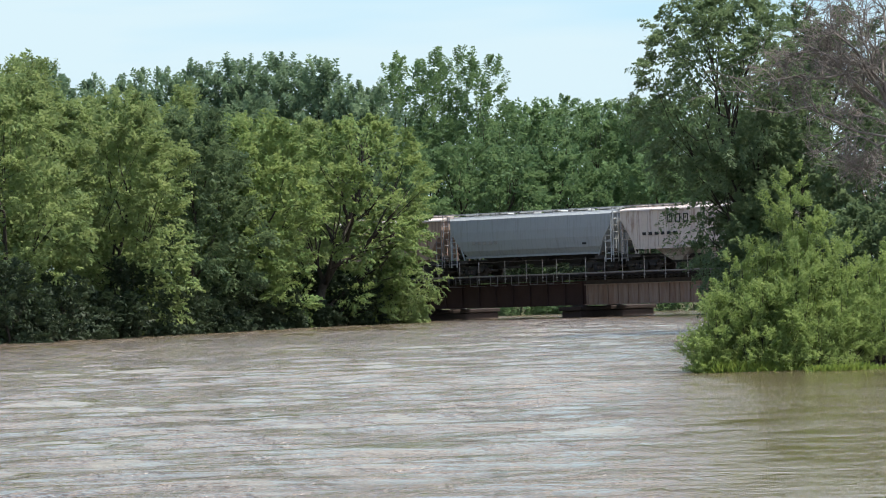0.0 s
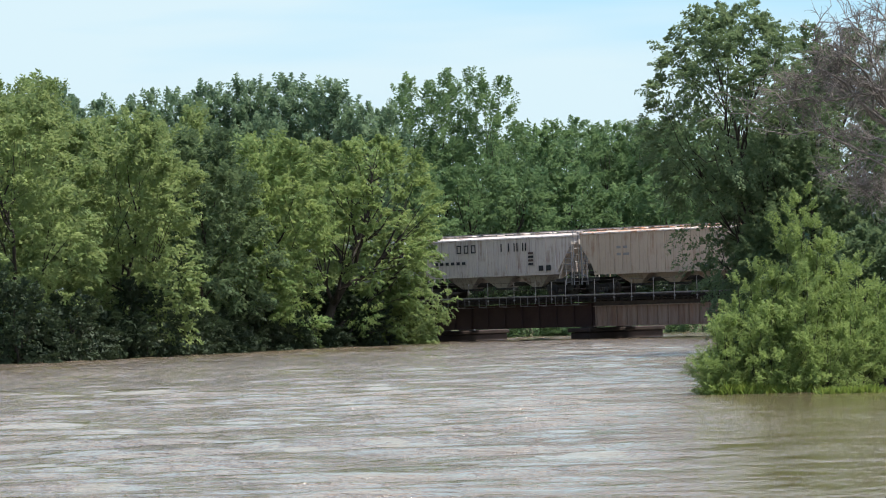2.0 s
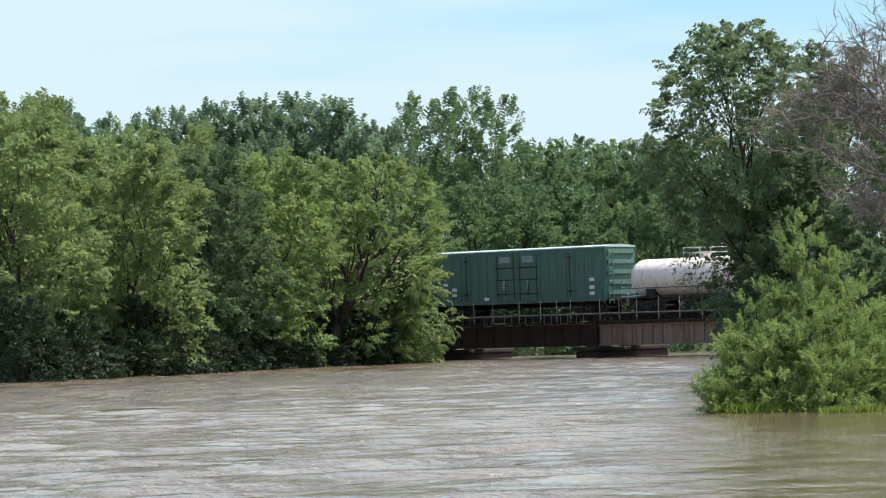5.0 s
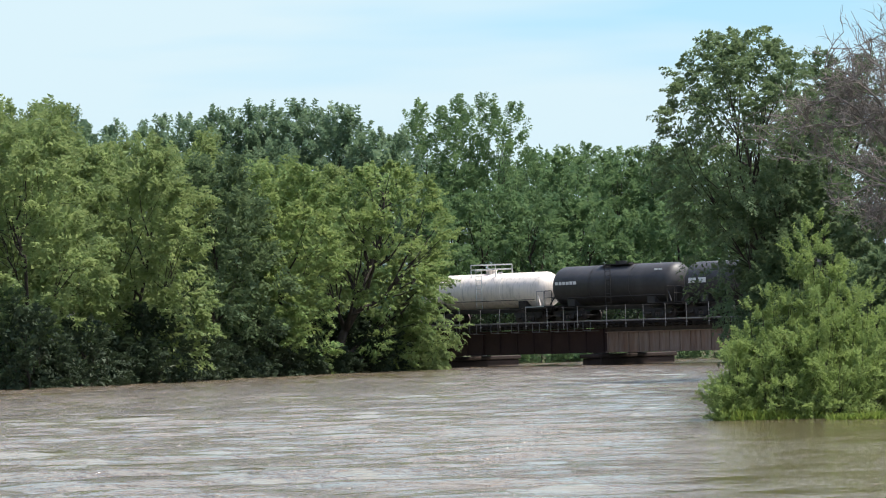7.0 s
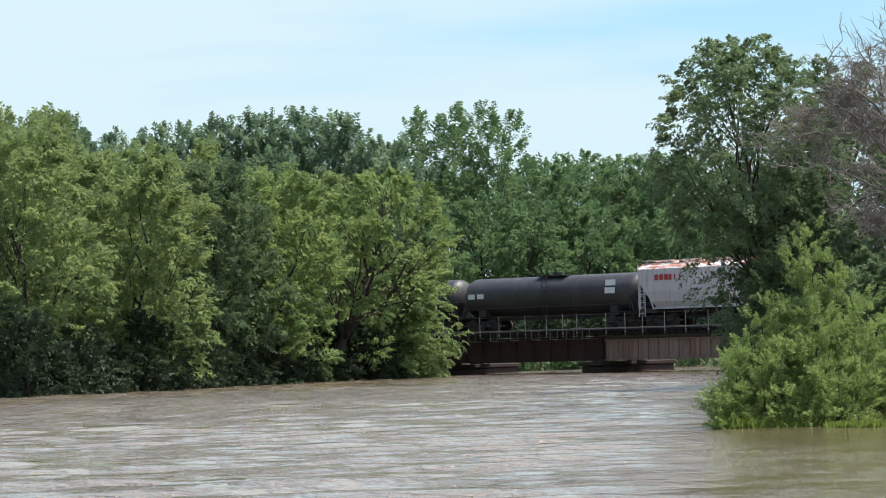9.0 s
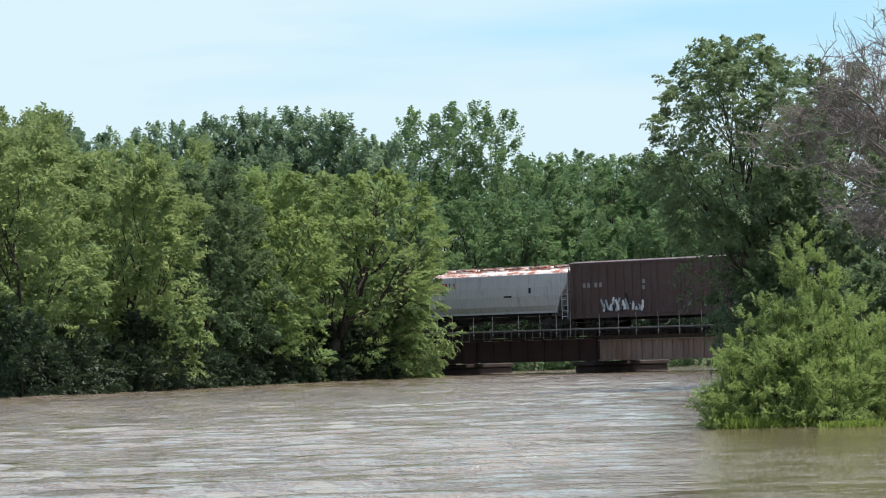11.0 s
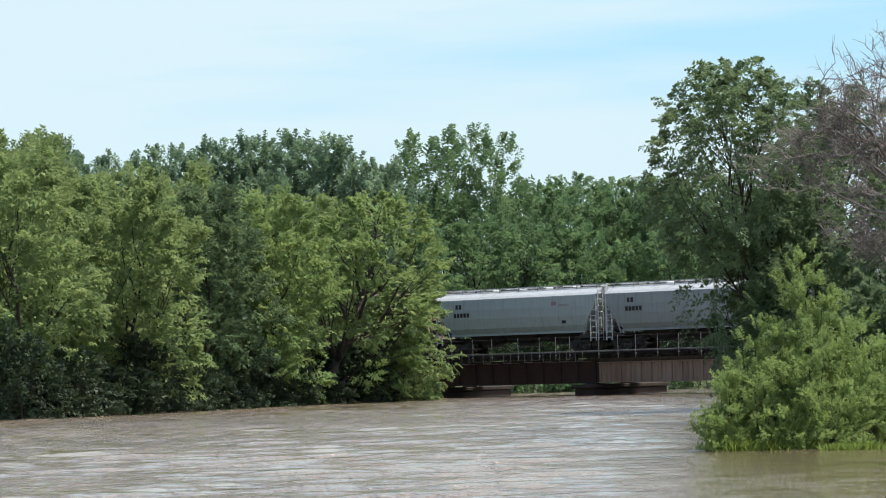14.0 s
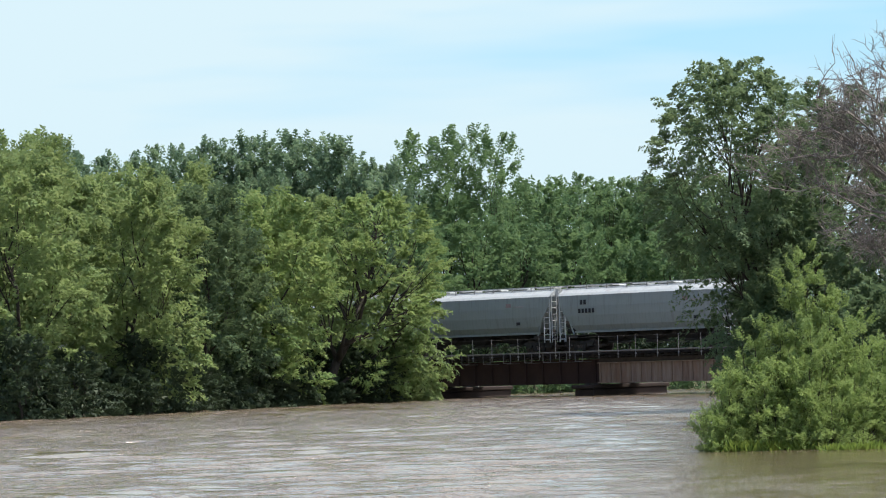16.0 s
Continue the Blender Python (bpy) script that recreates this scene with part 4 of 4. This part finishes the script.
def make_tree(label, x, y, height, radius, leaf_mat, seed, low=0.12, count=60, per_bough=11, bough=0.9, spray=1.0, rise=0.35, twigs=8, per=6, leaf=0.19, wide=0.42, droop=0.12, narrow=0.26, fill=3000,
              thick=0.24, lean=(0, 0), limbs=9, hollow=(), belly=0.4, upright=0.4, name="tree", category="tree", group="riverside trees", sink=0.15):
    rng = np.random.default_rng(seed)
    tree = new(name)
    z = max(float(land_height(np.array(x), np.array(y))), -0.6)
    tree.location = (x, y, z - sink)
    tagged(tree, label, category, group)
    height = height - z + sink - 0.35 * spray
    segs, centres, P, D, N, L = grow_tree(rng, height, radius, low, lean, thick, count, per_bough, bough, spray, rise, limbs, hollow, belly, upright)
    v, f = tubes(segs)
    ob = new("trunk", raw_mesh("trunk", v, f, 4, M_BARK, True))
    ob.parent = tree
    v = spray_leaves(rng, P, D, N, L, twigs, per, leaf, wide, droop, 0.32, narrow)
    if fill:
        # shaded leaves on the inner twigs
        i = rng.integers(0, len(centres), fill)
        axis = np.stack([lean[0] * centres[i, 2] / height, lean[1] * centres[i, 2] / height, centres[i, 2] * 0.9], -1)
        s = rng.uniform(0.45, 0.92, (fill, 1))
        c = axis * (1 - s) + centres[i] * s + rng.normal(0, bough * 0.4, (fill, 3))
        c = c[c[:, 2] > 0.1]
        v = np.concatenate([v, blades(rng, c, unit(rng.normal(0, 1, c.shape)), unit(rng.normal(0, 1, c.shape) + np.array([0, 0, 0.6])), leaf * 1.35)])
    ob = new("crown", raw_mesh("crown", v, np.arange(len(v)), 3, leaf_mat))
    ob.parent = tree
    return tree


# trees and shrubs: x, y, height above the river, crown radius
# the maple and shrub with M_LEAF_SHADE carry shade in their leaf colour
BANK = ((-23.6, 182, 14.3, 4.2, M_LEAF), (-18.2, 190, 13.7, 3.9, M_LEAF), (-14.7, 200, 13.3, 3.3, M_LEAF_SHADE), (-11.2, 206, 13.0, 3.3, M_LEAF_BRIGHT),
        (-27.0, 188, 15.4, 4.4, M_LEAF), (-21.2, 197, 14.0, 3.8, M_LEAF), (-9.4, 223, 13.6, 3.8, M_LEAF), (-16.6, 208, 14.9, 3.6, M_LEAF), (-13.2, 212, 13.4, 3.6, M_LEAF_BRIGHT))
SKIRT = ((-24.2, 180.2, 3.6, 2.0), (-18.8, 186, 3.2, 1.9), (-14.0, 199, 3.0, 1.8), (-11.6, 205.5, 2.8, 1.7), (-8.6, 211.5, 2.2, 1.5), (-23.0, 176.6, 5.2, 2.2), (-20.6, 180.5, 4.2, 2.0), (-17.4, 188.5, 5.0, 2.2), (-15.4, 194.5, 3.4, 1.7),
         (-12.6, 202, 4.2, 2.0), (-10.2, 207.5, 2.8, 1.5), (-5.6, 215.5, 3.4, 1.7), (-4.4, 217.5, 4.2, 1.8), (-2.9, 220, 3.4, 1.5), (-25.4, 178, 7.0, 2.6), (-7.4, 216.8, 4.2, 2.0), (-9.8, 217.5, 4.8, 2.2))
BACK = ((-35.2, 271, 20.4, 2.8), (-32.0, 269, 21.2, 2.6), (-30.0, 266, 19.8, 2.8), (-25.6, 262, 19.4, 3.6), (-21.9, 261, 19.8, 2.8), (-18.2, 258, 19.9, 2.7),
        (-15.0, 258, 20.2, 2.6), (-11.7, 256, 19.9, 2.2), (-8.9, 254, 19.5, 2.4), (-5.4, 252, 17.6, 2.4), (-28.0, 264, 17.5, 3.6), (-13.4, 254, 17.0, 3.4), (-19.8, 256, 16.5, 3.4))
TALL = ((-25.2, 191, 16.1, 2.6), (-23.7, 197, 16.7, 1.7))
BEYOND = ((-2.9, 262, 20.3, 1.5), (-0.6, 264, 20.2, 1.7), (1.5, 266, 20.8, 1.7), (3.4, 264, 20.5, 1.9))
THICKET = ((10.4, 298, 18.8, 3.6), (14.0, 300, 18.3, 3.4), (17.2, 302, 18.9, 3.4), (20.6, 298, 18.6, 3.6), (24.4, 300, 18.8, 3.6), (12.2, 304, 18.0, 4.6), (15.6, 306, 18.0, 4.6), (19.0, 306, 18.4, 4.6), (7.0, 300, 18.4, 3.4), (5.4, 258, 13.0, 3.2),
           (9.8, 262, 12.6, 3.0), (13.4, 264, 11.6, 3.2), (17.0, 264, 12.6, 3.2), (20.8, 262, 11.6, 3.2), (-2.4, 252, 12.6, 2.8), (25.0, 264, 13.4, 3.8), (1.6, 257, 13.6, 3.2), (-0.5, 262, 15.2, 3.0), (4.6, 270, 16.8, 2.8), (7.2, 262, 16.2, 2.2))
BRUSH = ((3.4, 246.5, 2.6, 1.7), (5.6, 246.5, 2.2, 1.5), (7.4, 246.5, 2.0, 1.4), (9.4, 246.5, 2.4, 1.5), (12.0, 246, 2.2, 1.6), (15.2, 246, 2.6, 1.7), (18.2, 246, 2.6, 1.7), (20.6, 246, 2.4, 1.6))

for i, (x, y, h, r, m) in enumerate(BANK):
    make_tree("broad mid-green maple leaning out over the flooded bank", x, y, h, r, m, 10 + i, low=0.2 if x > -19 else 0.15, count=int(9 * r + 14), per_bough=15, bough=0.9, per=7, leaf=0.215, spray=1.1, thick=0.17, limbs=7, fill=4500)
for i, (x, y, h, r) in enumerate(TALL):
    make_tree("tall green poplar standing above the bank maples", x, y, h, r, M_LEAF, 26 + i, low=0.2, count=44, per_bough=11, spray=1.2, rise=0.9, belly=0.35, fill=2500)
make_tree("wide round maple with dark limbs spreading over the water", -9.0, 214.5, 13.5, 5.0, M_LEAF_BRIGHT, 30, low=0.16, count=92, per_bough=13, bough=0.85, spray=0.85, per=7, leaf=0.19, thick=0.4, lean=(4.0, 0.6), limbs=12,
          hollow=((1.0, -4.2, 3.4, 2.9), (2.4, -4.4, 5.0, 1.7), (4.4, -4.2, 7.6, 1.2), (-2.0, -3, 2.5, 2.5)), fill=1800, rise=0.2)
make_tree("small drooping maple beside the bridge end", -3.4, 218.6, 8.6, 2.7, M_LEAF, 31, low=0.1, count=42, per_bough=12, bough=0.7, spray=0.75, leaf=0.19, thick=0.16, rise=0.0, droop=0.3, fill=1500)
# mostly near-black leaves: the shade under the overhanging maples is in their colour
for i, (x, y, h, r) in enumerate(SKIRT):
    make_tree("low leafy shrub hanging into the brown water", x, y, h * 0.9, r, M_LEAF if i in (12, 13) else M_LEAF_SHADE if i == 14 else M_LEAF_DEEP_SHADE, 40 + i, low=0.03, count=26, per_bough=9, bough=0.6, spray=0.7, twigs=7, per=6, leaf=0.19, thick=0.08,
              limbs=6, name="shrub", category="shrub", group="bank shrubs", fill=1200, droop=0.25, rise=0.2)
for i, (x, y, h, r) in enumerate(BACK):
    make_tree("tall dark green poplar with upright leafy tips", x, y, h, r, M_LEAF_DARK, 60 + i, low=0.4, count=34, per_bough=9, bough=0.85, spray=1.5, rise=1.0, twigs=11, per=6, leaf=0.235, wide=0.28, thick=0.26, fill=4000, belly=0.3, upright=0.8)
for i, (x, y, h, r) in enumerate(BEYOND):
    make_tree("tall green maple with open feathery top", x, y, h, r, M_LEAF_FRESH, 80 + i, low=0.42, count=24, per_bough=5, bough=0.6, spray=1.8, rise=0.75, twigs=12, per=8, leaf=0.2, wide=0.3, thick=0.14, fill=700, belly=0.3, upright=0.8, limbs=7)
for i, (x, y, h, r) in enumerate(THICKET):
    make_tree("fresh green woodland tree beyond the railway", x, y, h, r, M_LEAF_FRESH, 100 + i, low=0.1, count=40, per_bough=9, bough=0.8, spray=1.1, twigs=8, per=6, leaf=0.235, thick=0.2, rise=0.5,
              group="woodland beyond the line", fill=1600)
for i, (x, y, h, r) in enumerate(BRUSH):
    make_tree("low bright green brush at the water's edge", x, y, h, r, M_LEAF_FRESH, 130 + i, low=0.03, count=16, per_bough=8, bough=0.5, spray=0.6, twigs=6, per=5, leaf=0.17, thick=0.06, limbs=5,
              name="brush", category="shrub", group="brush beyond the bridge", fill=500)

for i in range(9):
    make_tree("distant woodland tree behind the railway", -34 + i * 8.0, 326 + (i % 3) * 5, 18.5 + (i * 7 % 5) * 0.4, 6.0, M_LEAF_DARK, 180 + i, low=0.1, count=50, per_bough=7, bough=1.3, spray=1.5, twigs=6, per=5, leaf=0.42, thick=0.25,
              group="woodland beyond the line", fill=1500)

# undergrowth along the far foot of the embankment, its shade put into the leaf colour
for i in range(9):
    make_tree("undergrowth behind the bridge, deep shade put into its leaf colour", -3.5 + i * 3.3, 250.5 + (i % 2) * 1.5, 5.4 + (i * 3 % 4) * 0.35, 2.4, M_LEAF_DEEP_SHADE, 220 + i, low=0.03, count=22, per_bough=8, bough=0.7, spray=0.8, twigs=6, per=5, leaf=0.23, thick=0.1,
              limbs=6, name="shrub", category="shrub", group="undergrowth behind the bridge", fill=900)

# the near bank on the far side of the bend: a big tree, understorey with shade in its leaf colour, a dead tree
make_tree("big dark green elm with a ragged open crown", 13.6, 140, 14.7, 3.6, M_LEAF_ELM, 150, low=0.5, count=88, per_bough=11, bough=0.65, spray=0.8, twigs=8, per=7, leaf=0.135, wide=0.4, thick=0.17, limbs=13, lean=(-1.9, 0), fill=5500, droop=0.3, rise=0.15)
make_tree("elm behind the bare tree, shade put into its dark green leaves", 17.0, 146, 14.0, 4.2, M_LEAF_SHADE, 151, low=0.2, count=60, per_bough=9, bough=0.65, spray=0.8, leaf=0.19, thick=0.28, limbs=11, droop=0.2, fill=6000)
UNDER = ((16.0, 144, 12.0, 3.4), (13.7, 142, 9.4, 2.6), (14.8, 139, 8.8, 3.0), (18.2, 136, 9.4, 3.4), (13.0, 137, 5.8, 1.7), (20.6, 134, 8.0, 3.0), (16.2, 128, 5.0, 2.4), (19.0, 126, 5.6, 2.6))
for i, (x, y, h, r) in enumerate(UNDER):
    make_tree("leafy understorey tree on the bank, shade put into its dark leaves", x, y, h, r, M_LEAF_SHADE, 160 + i, low=0.05, count=42, per_bough=9, bough=0.65, spray=0.75, twigs=7, per=6, leaf=0.19, thick=0.12, limbs=8, droop=0.2, fill=3000)
make_tree("slim elm sapling trailing open twigs over the track", 11.9, 139, 7.9, 2.1, M_LEAF_ELM, 175, low=0.42, count=34, per_bough=7, bough=0.5, spray=0.85, twigs=8, per=5, leaf=0.14, wide=0.3, thick=0.09, limbs=9, fill=150, droop=0.35, rise=0.0)


def make_dead_tree(x, y, trunk_top, limbs, seed, twigs=1.0):
    """A bare tree: long arched limbs that break up into a tangle of drooping twigs."""
    rng = np.random.default_rng(seed)
    tree = new("dead_tree")
    base = np.array([x, y, float(land_height(np.array(x), np.array(y))) - 0.1])
    tree.location = base
    tagged(tree, "bare grey-brown dead tree with tangled drooping twigs", "tree")
    big, fine = [], []

    def strand(p, q, sag, r, steps, out):
        """A wavering line from p to q that hangs or arches by sag."""
        pts = []
        for k in range(steps + 1):
            s = k / steps
            pt = p * (1 - s) + q * s + np.array([0, 0, sag * 4 * s * (1 - s)])
            pts.append(pt + (rng.normal(0, 0.035 * np.linalg.norm(q - p), 3) if 0 < k else 0))
        for k in range(steps):
            out.append((pts[k], pts[k + 1], r * (1 - 0.75 * k / steps), r * (1 - 0.75 * (k + 1) / steps)))
        return pts

    def shoots(pts, r, length, depth):
        for k in range(1, len(pts)):
            d = unit(pts[k] - pts[k - 1])
            for _ in range(rng.poisson((2.8 if depth < 2 else 1.15) * twigs)):
                at = pts[k - 1] + (pts[k] - pts[k - 1]) * rng.random()
                nd = unit(d * 0.7 + rng.normal(0, 0.6, 3) + np.array([0, 0, 0.12 if depth < 2 else -0.05]))
                long = length * rng.uniform(0.4, 1.1)
                new_pts = strand(at, at + nd * long, rng.normal(0.05, 0.06) * long, r, 4 if depth < 2 else 3, fine)
                if depth < 3:
                    shoots(new_pts, max(r * 0.6, 0.011), length * 0.55, depth + 1)

    top = np.array(trunk_top) - base
    stem = strand(np.zeros(3), top, 0, 0.17, 5, big)
    for tip, sag, r, foot in limbs:
        p = stem[foot]
        pts = strand(p, np.array(tip) - base, sag, r, 7, big)
        shoots(pts[1:], r * 0.42, 1.6, 1)
    for nm, segs, sides in (("trunk", big, 6), ("twig_tangle", fine, 3)):
        v, f = tubes(segs, sides)
        ob = new(nm, raw_mesh(nm, v, f, 4, M_DEAD, True))
        ob.parent = tree
    return tree


make_dead_tree(16.6, 115, (15.2, 115, 8.0), (((14.0, 115, 11.6), 0.2, 0.06, 5), ((12.6, 114.6, 10.9), 0.5, 0.07, 5), ((10.9, 114.4, 9.2), 0.9, 0.06, 5), ((11.2, 114, 7.9), 0.3, 0.055, 4), ((10.4, 114.2, 8.4), 0.9, 0.055, 5), ((12.0, 115.5, 9.6), 0.7, 0.05, 5),
                                               ((12.4, 114, 6.2), 0.5, 0.05, 4), ((15.2, 116, 11.9), 0.0, 0.07, 5), ((13.4, 116, 10.2), 0.4, 0.05, 5), ((16.8, 114, 12.0), 0.2, 0.07, 5), ((13.6, 113.4, 5.4), 0.4, 0.045, 3)), 8)
make_dead_tree(18.6, 121, (17.4, 121, 8.0), (((15.2, 121, 11.6), 0.3, 0.06, 5), ((14.0, 121, 10.0), 0.6, 0.06, 5), ((16.4, 121, 12.4), 0.1, 0.06, 5), ((13.6, 120.6, 8.0), 0.4, 0.05, 4)), 12)

# willow clump standing in the water, with drowned grass at its foot
WILLOWS = ((8.4, 80.6, 5.15, 0.9), (7.7, 80.2, 3.5, 0.9), (9.0, 80.8, 3.9, 0.9), (6.95, 80.0, 3.15, 0.8), (9.6, 81.0, 3.3, 1.0), (6.35, 79.4, 2.0, 0.7), (10.4, 81.5, 2.9, 1.0),
           (8.2, 79.3, 2.9, 1.0), (9.3, 79.4, 2.3, 0.95), (7.3, 79.0, 2.0, 0.9), (11.5, 83, 3.2, 1.3), (6.2, 78.8, 1.0, 0.45), (8.6, 78.6, 1.5, 0.8), (10.3, 79.8, 1.9, 0.9), (7.9, 78.6, 1.1, 0.7))


def make_willow(x, y, height, radius, seed):
    """A flooded willow: stems fanning up from one foot, each a leafy plume with side sprays that shorten towards its tip."""
    rng = np.random.default_rng(seed)
    tree = new("willow")
    tree.location = (x, y, -0.25)
    tagged(tree, "bright green bushy willow standing in floodwater", "bush", "flooded willow clump")
    height += 0.3
    segs, P, D, L = [], [], [], []
    count = int(12 + 11 * radius)
    for i in range(count):
        a, q = i * 2.4 + rng.normal(0, 0.3), math.sqrt((i + rng.random()) / count)
        out = np.array([math.cos(a), math.sin(a), 0])
        tip = out * q * radius * 1.05 + np.array([0, 0, height * (1 - 0.68 * q ** 1.7) * rng.uniform(0.78, 1.0)])
        foot = out * q * radius * 0.25
        pts = [foot + (tip - foot) * np.array([f ** 1.35, f ** 1.35, f]) + rng.normal(0, 0.025, 3) * (k > 0) for k, f in enumerate(np.linspace(0, 1, 7))]
        for k in range(6):
            segs.append((pts[k], pts[k + 1], 0.02 * (1 - 0.15 * k), 0.02 * (1 - 0.15 * (k + 1))))
        # leafy knots up the stem, each with a fan of sprays
        for j in range(max(3, int(tip[2] * 2.6))):
            f = 0.22 + 0.78 * rng.random() ** 0.75
            k = min(int(f * 6), 5)
            d = unit(pts[k + 1] - pts[k])
            b = j * 2.4 + rng.normal(0, 0.5)
            side = unit(np.array([math.cos(b), math.sin(b), 0.15]) + out * 0.5)
            knot = pts[k] + (pts[k + 1] - pts[k]) * (f * 6 - k) + side * rng.uniform(0.0, 0.18)
            for _ in range(6):
                P.append(knot + rng.normal(0, 0.05, 3))
                D.append(unit(d * (0.5 + 0.7 * f) + side * 0.6 + rng.normal(0, 0.33, 3)))
                L.append(rng.uniform(0.28, 0.62) * (1.15 - 0.45 * f))
    v, f = tubes(segs, 4)
    ob = new("stem_tangle", raw_mesh("stem_tangle", v, f, 4, M_BARK, True))
    ob.parent = tree
    ob["kind"] = "stuff"
    P, D, L = np.array(P), np.array(D), np.array(L)
    N = np.array([0, 0, 1.0]) + rng.normal(0, 0.35, D.shape)
    N = unit(N - (N * D).sum(-1, keepdims=True) * D)
    v = spray_leaves(rng, P, D, N, L, 9, 5, 0.053, 0.24, 0.12, 0.4, 0.24)
    ob = new("foliage", raw_mesh("foliage", v, np.arange(len(v)), 3, M_LEAF_WILLOW))
    ob.parent = tree
    return tree


for i, (x, y, h, r) in enumerate(WILLOWS):
    make_willow(x, y, h, r, 200 + i)


def make_grass(name, patches, seed, label):
    rng = np.random.default_rng(seed)
    allv = []
    for x, y, rx, ry, n, h in patches:
        a, rr = rng.random(n) * 6.283, np.sqrt(rng.random(n))
        p = np.stack([x + np.cos(a) * rr * rx, y + np.sin(a) * rr * ry, np.full(n, -0.1)], -1)
        b = rng.random(n) * 6.283
        wdir = np.stack([np.cos(b), np.sin(b), np.zeros(n)], -1) * 0.014
        tip = p + rng.normal(0, 0.14, (n, 3)) * np.array([1, 1, 0]) + np.array([0, 0, 1]) * (h * rng.uniform(0.25, 1.35, n) + 0.1)[:, None]
        mid = (p + tip) / 2 + rng.normal(0, 0.02, (n, 3))
        allv.append(np.stack([p - wdir, p + wdir, mid + wdir * 0.8, tip], 1).reshape(-1, 3))
    v = np.concatenate(allv)
    ob = new(name, raw_mesh(name, v, np.arange(len(v)), 4, M_GRASS))
    return tagged(ob, label, "grass", kind="stuff")


make_grass("grass", ((6.35, 78.5, 0.5, 0.5, 900, 0.26), (6.9, 78.3, 0.55, 0.5, 900, 0.22), (8.75, 76.6, 0.55, 0.35, 700, 0.14), (7.7, 78.2, 0.6, 0.4, 350, 0.18), (9.3, 76.5, 0.3, 0.2, 260, 0.18), (9.9, 76.8, 0.45, 0.3, 300, 0.10)), 7, "bright half-drowned grass at the foot of the willows")


# ---- motion ----


def motions():
    """The train rolls through; the river slides by."""
    for car, s in CARS:
        rows = []
        for k in range(9):
            t = 2.0 * k
            rows.append((t, TRACK @ pose(s - SPEED * t - PICKUP * t * t, 1.52, RAIL_Z)))
        walk(car, rows)
    for ob in scene.objects:
        if ob.name.split(".")[0] != "wheelset":
            continue
        base = ob.location.copy()
        rows = []
        for k in range(241):
            t = k / 15.0
            turn = -(SPEED * t + PICKUP * t * t) / R_WHEEL
            rows.append((t, Matrix.Translation(base) @ Matrix.Rotation(turn, 4, "Y")))
        walk(ob, rows)
    drift = (-0.12, -0.4)
    walk(water, [(0.0, pose(0, 0, 0)), (8.0, pose(drift[0] * 8, drift[1] * 8, 0)), (16.0, pose(drift[0] * 16, drift[1] * 16, 0))])


motions()
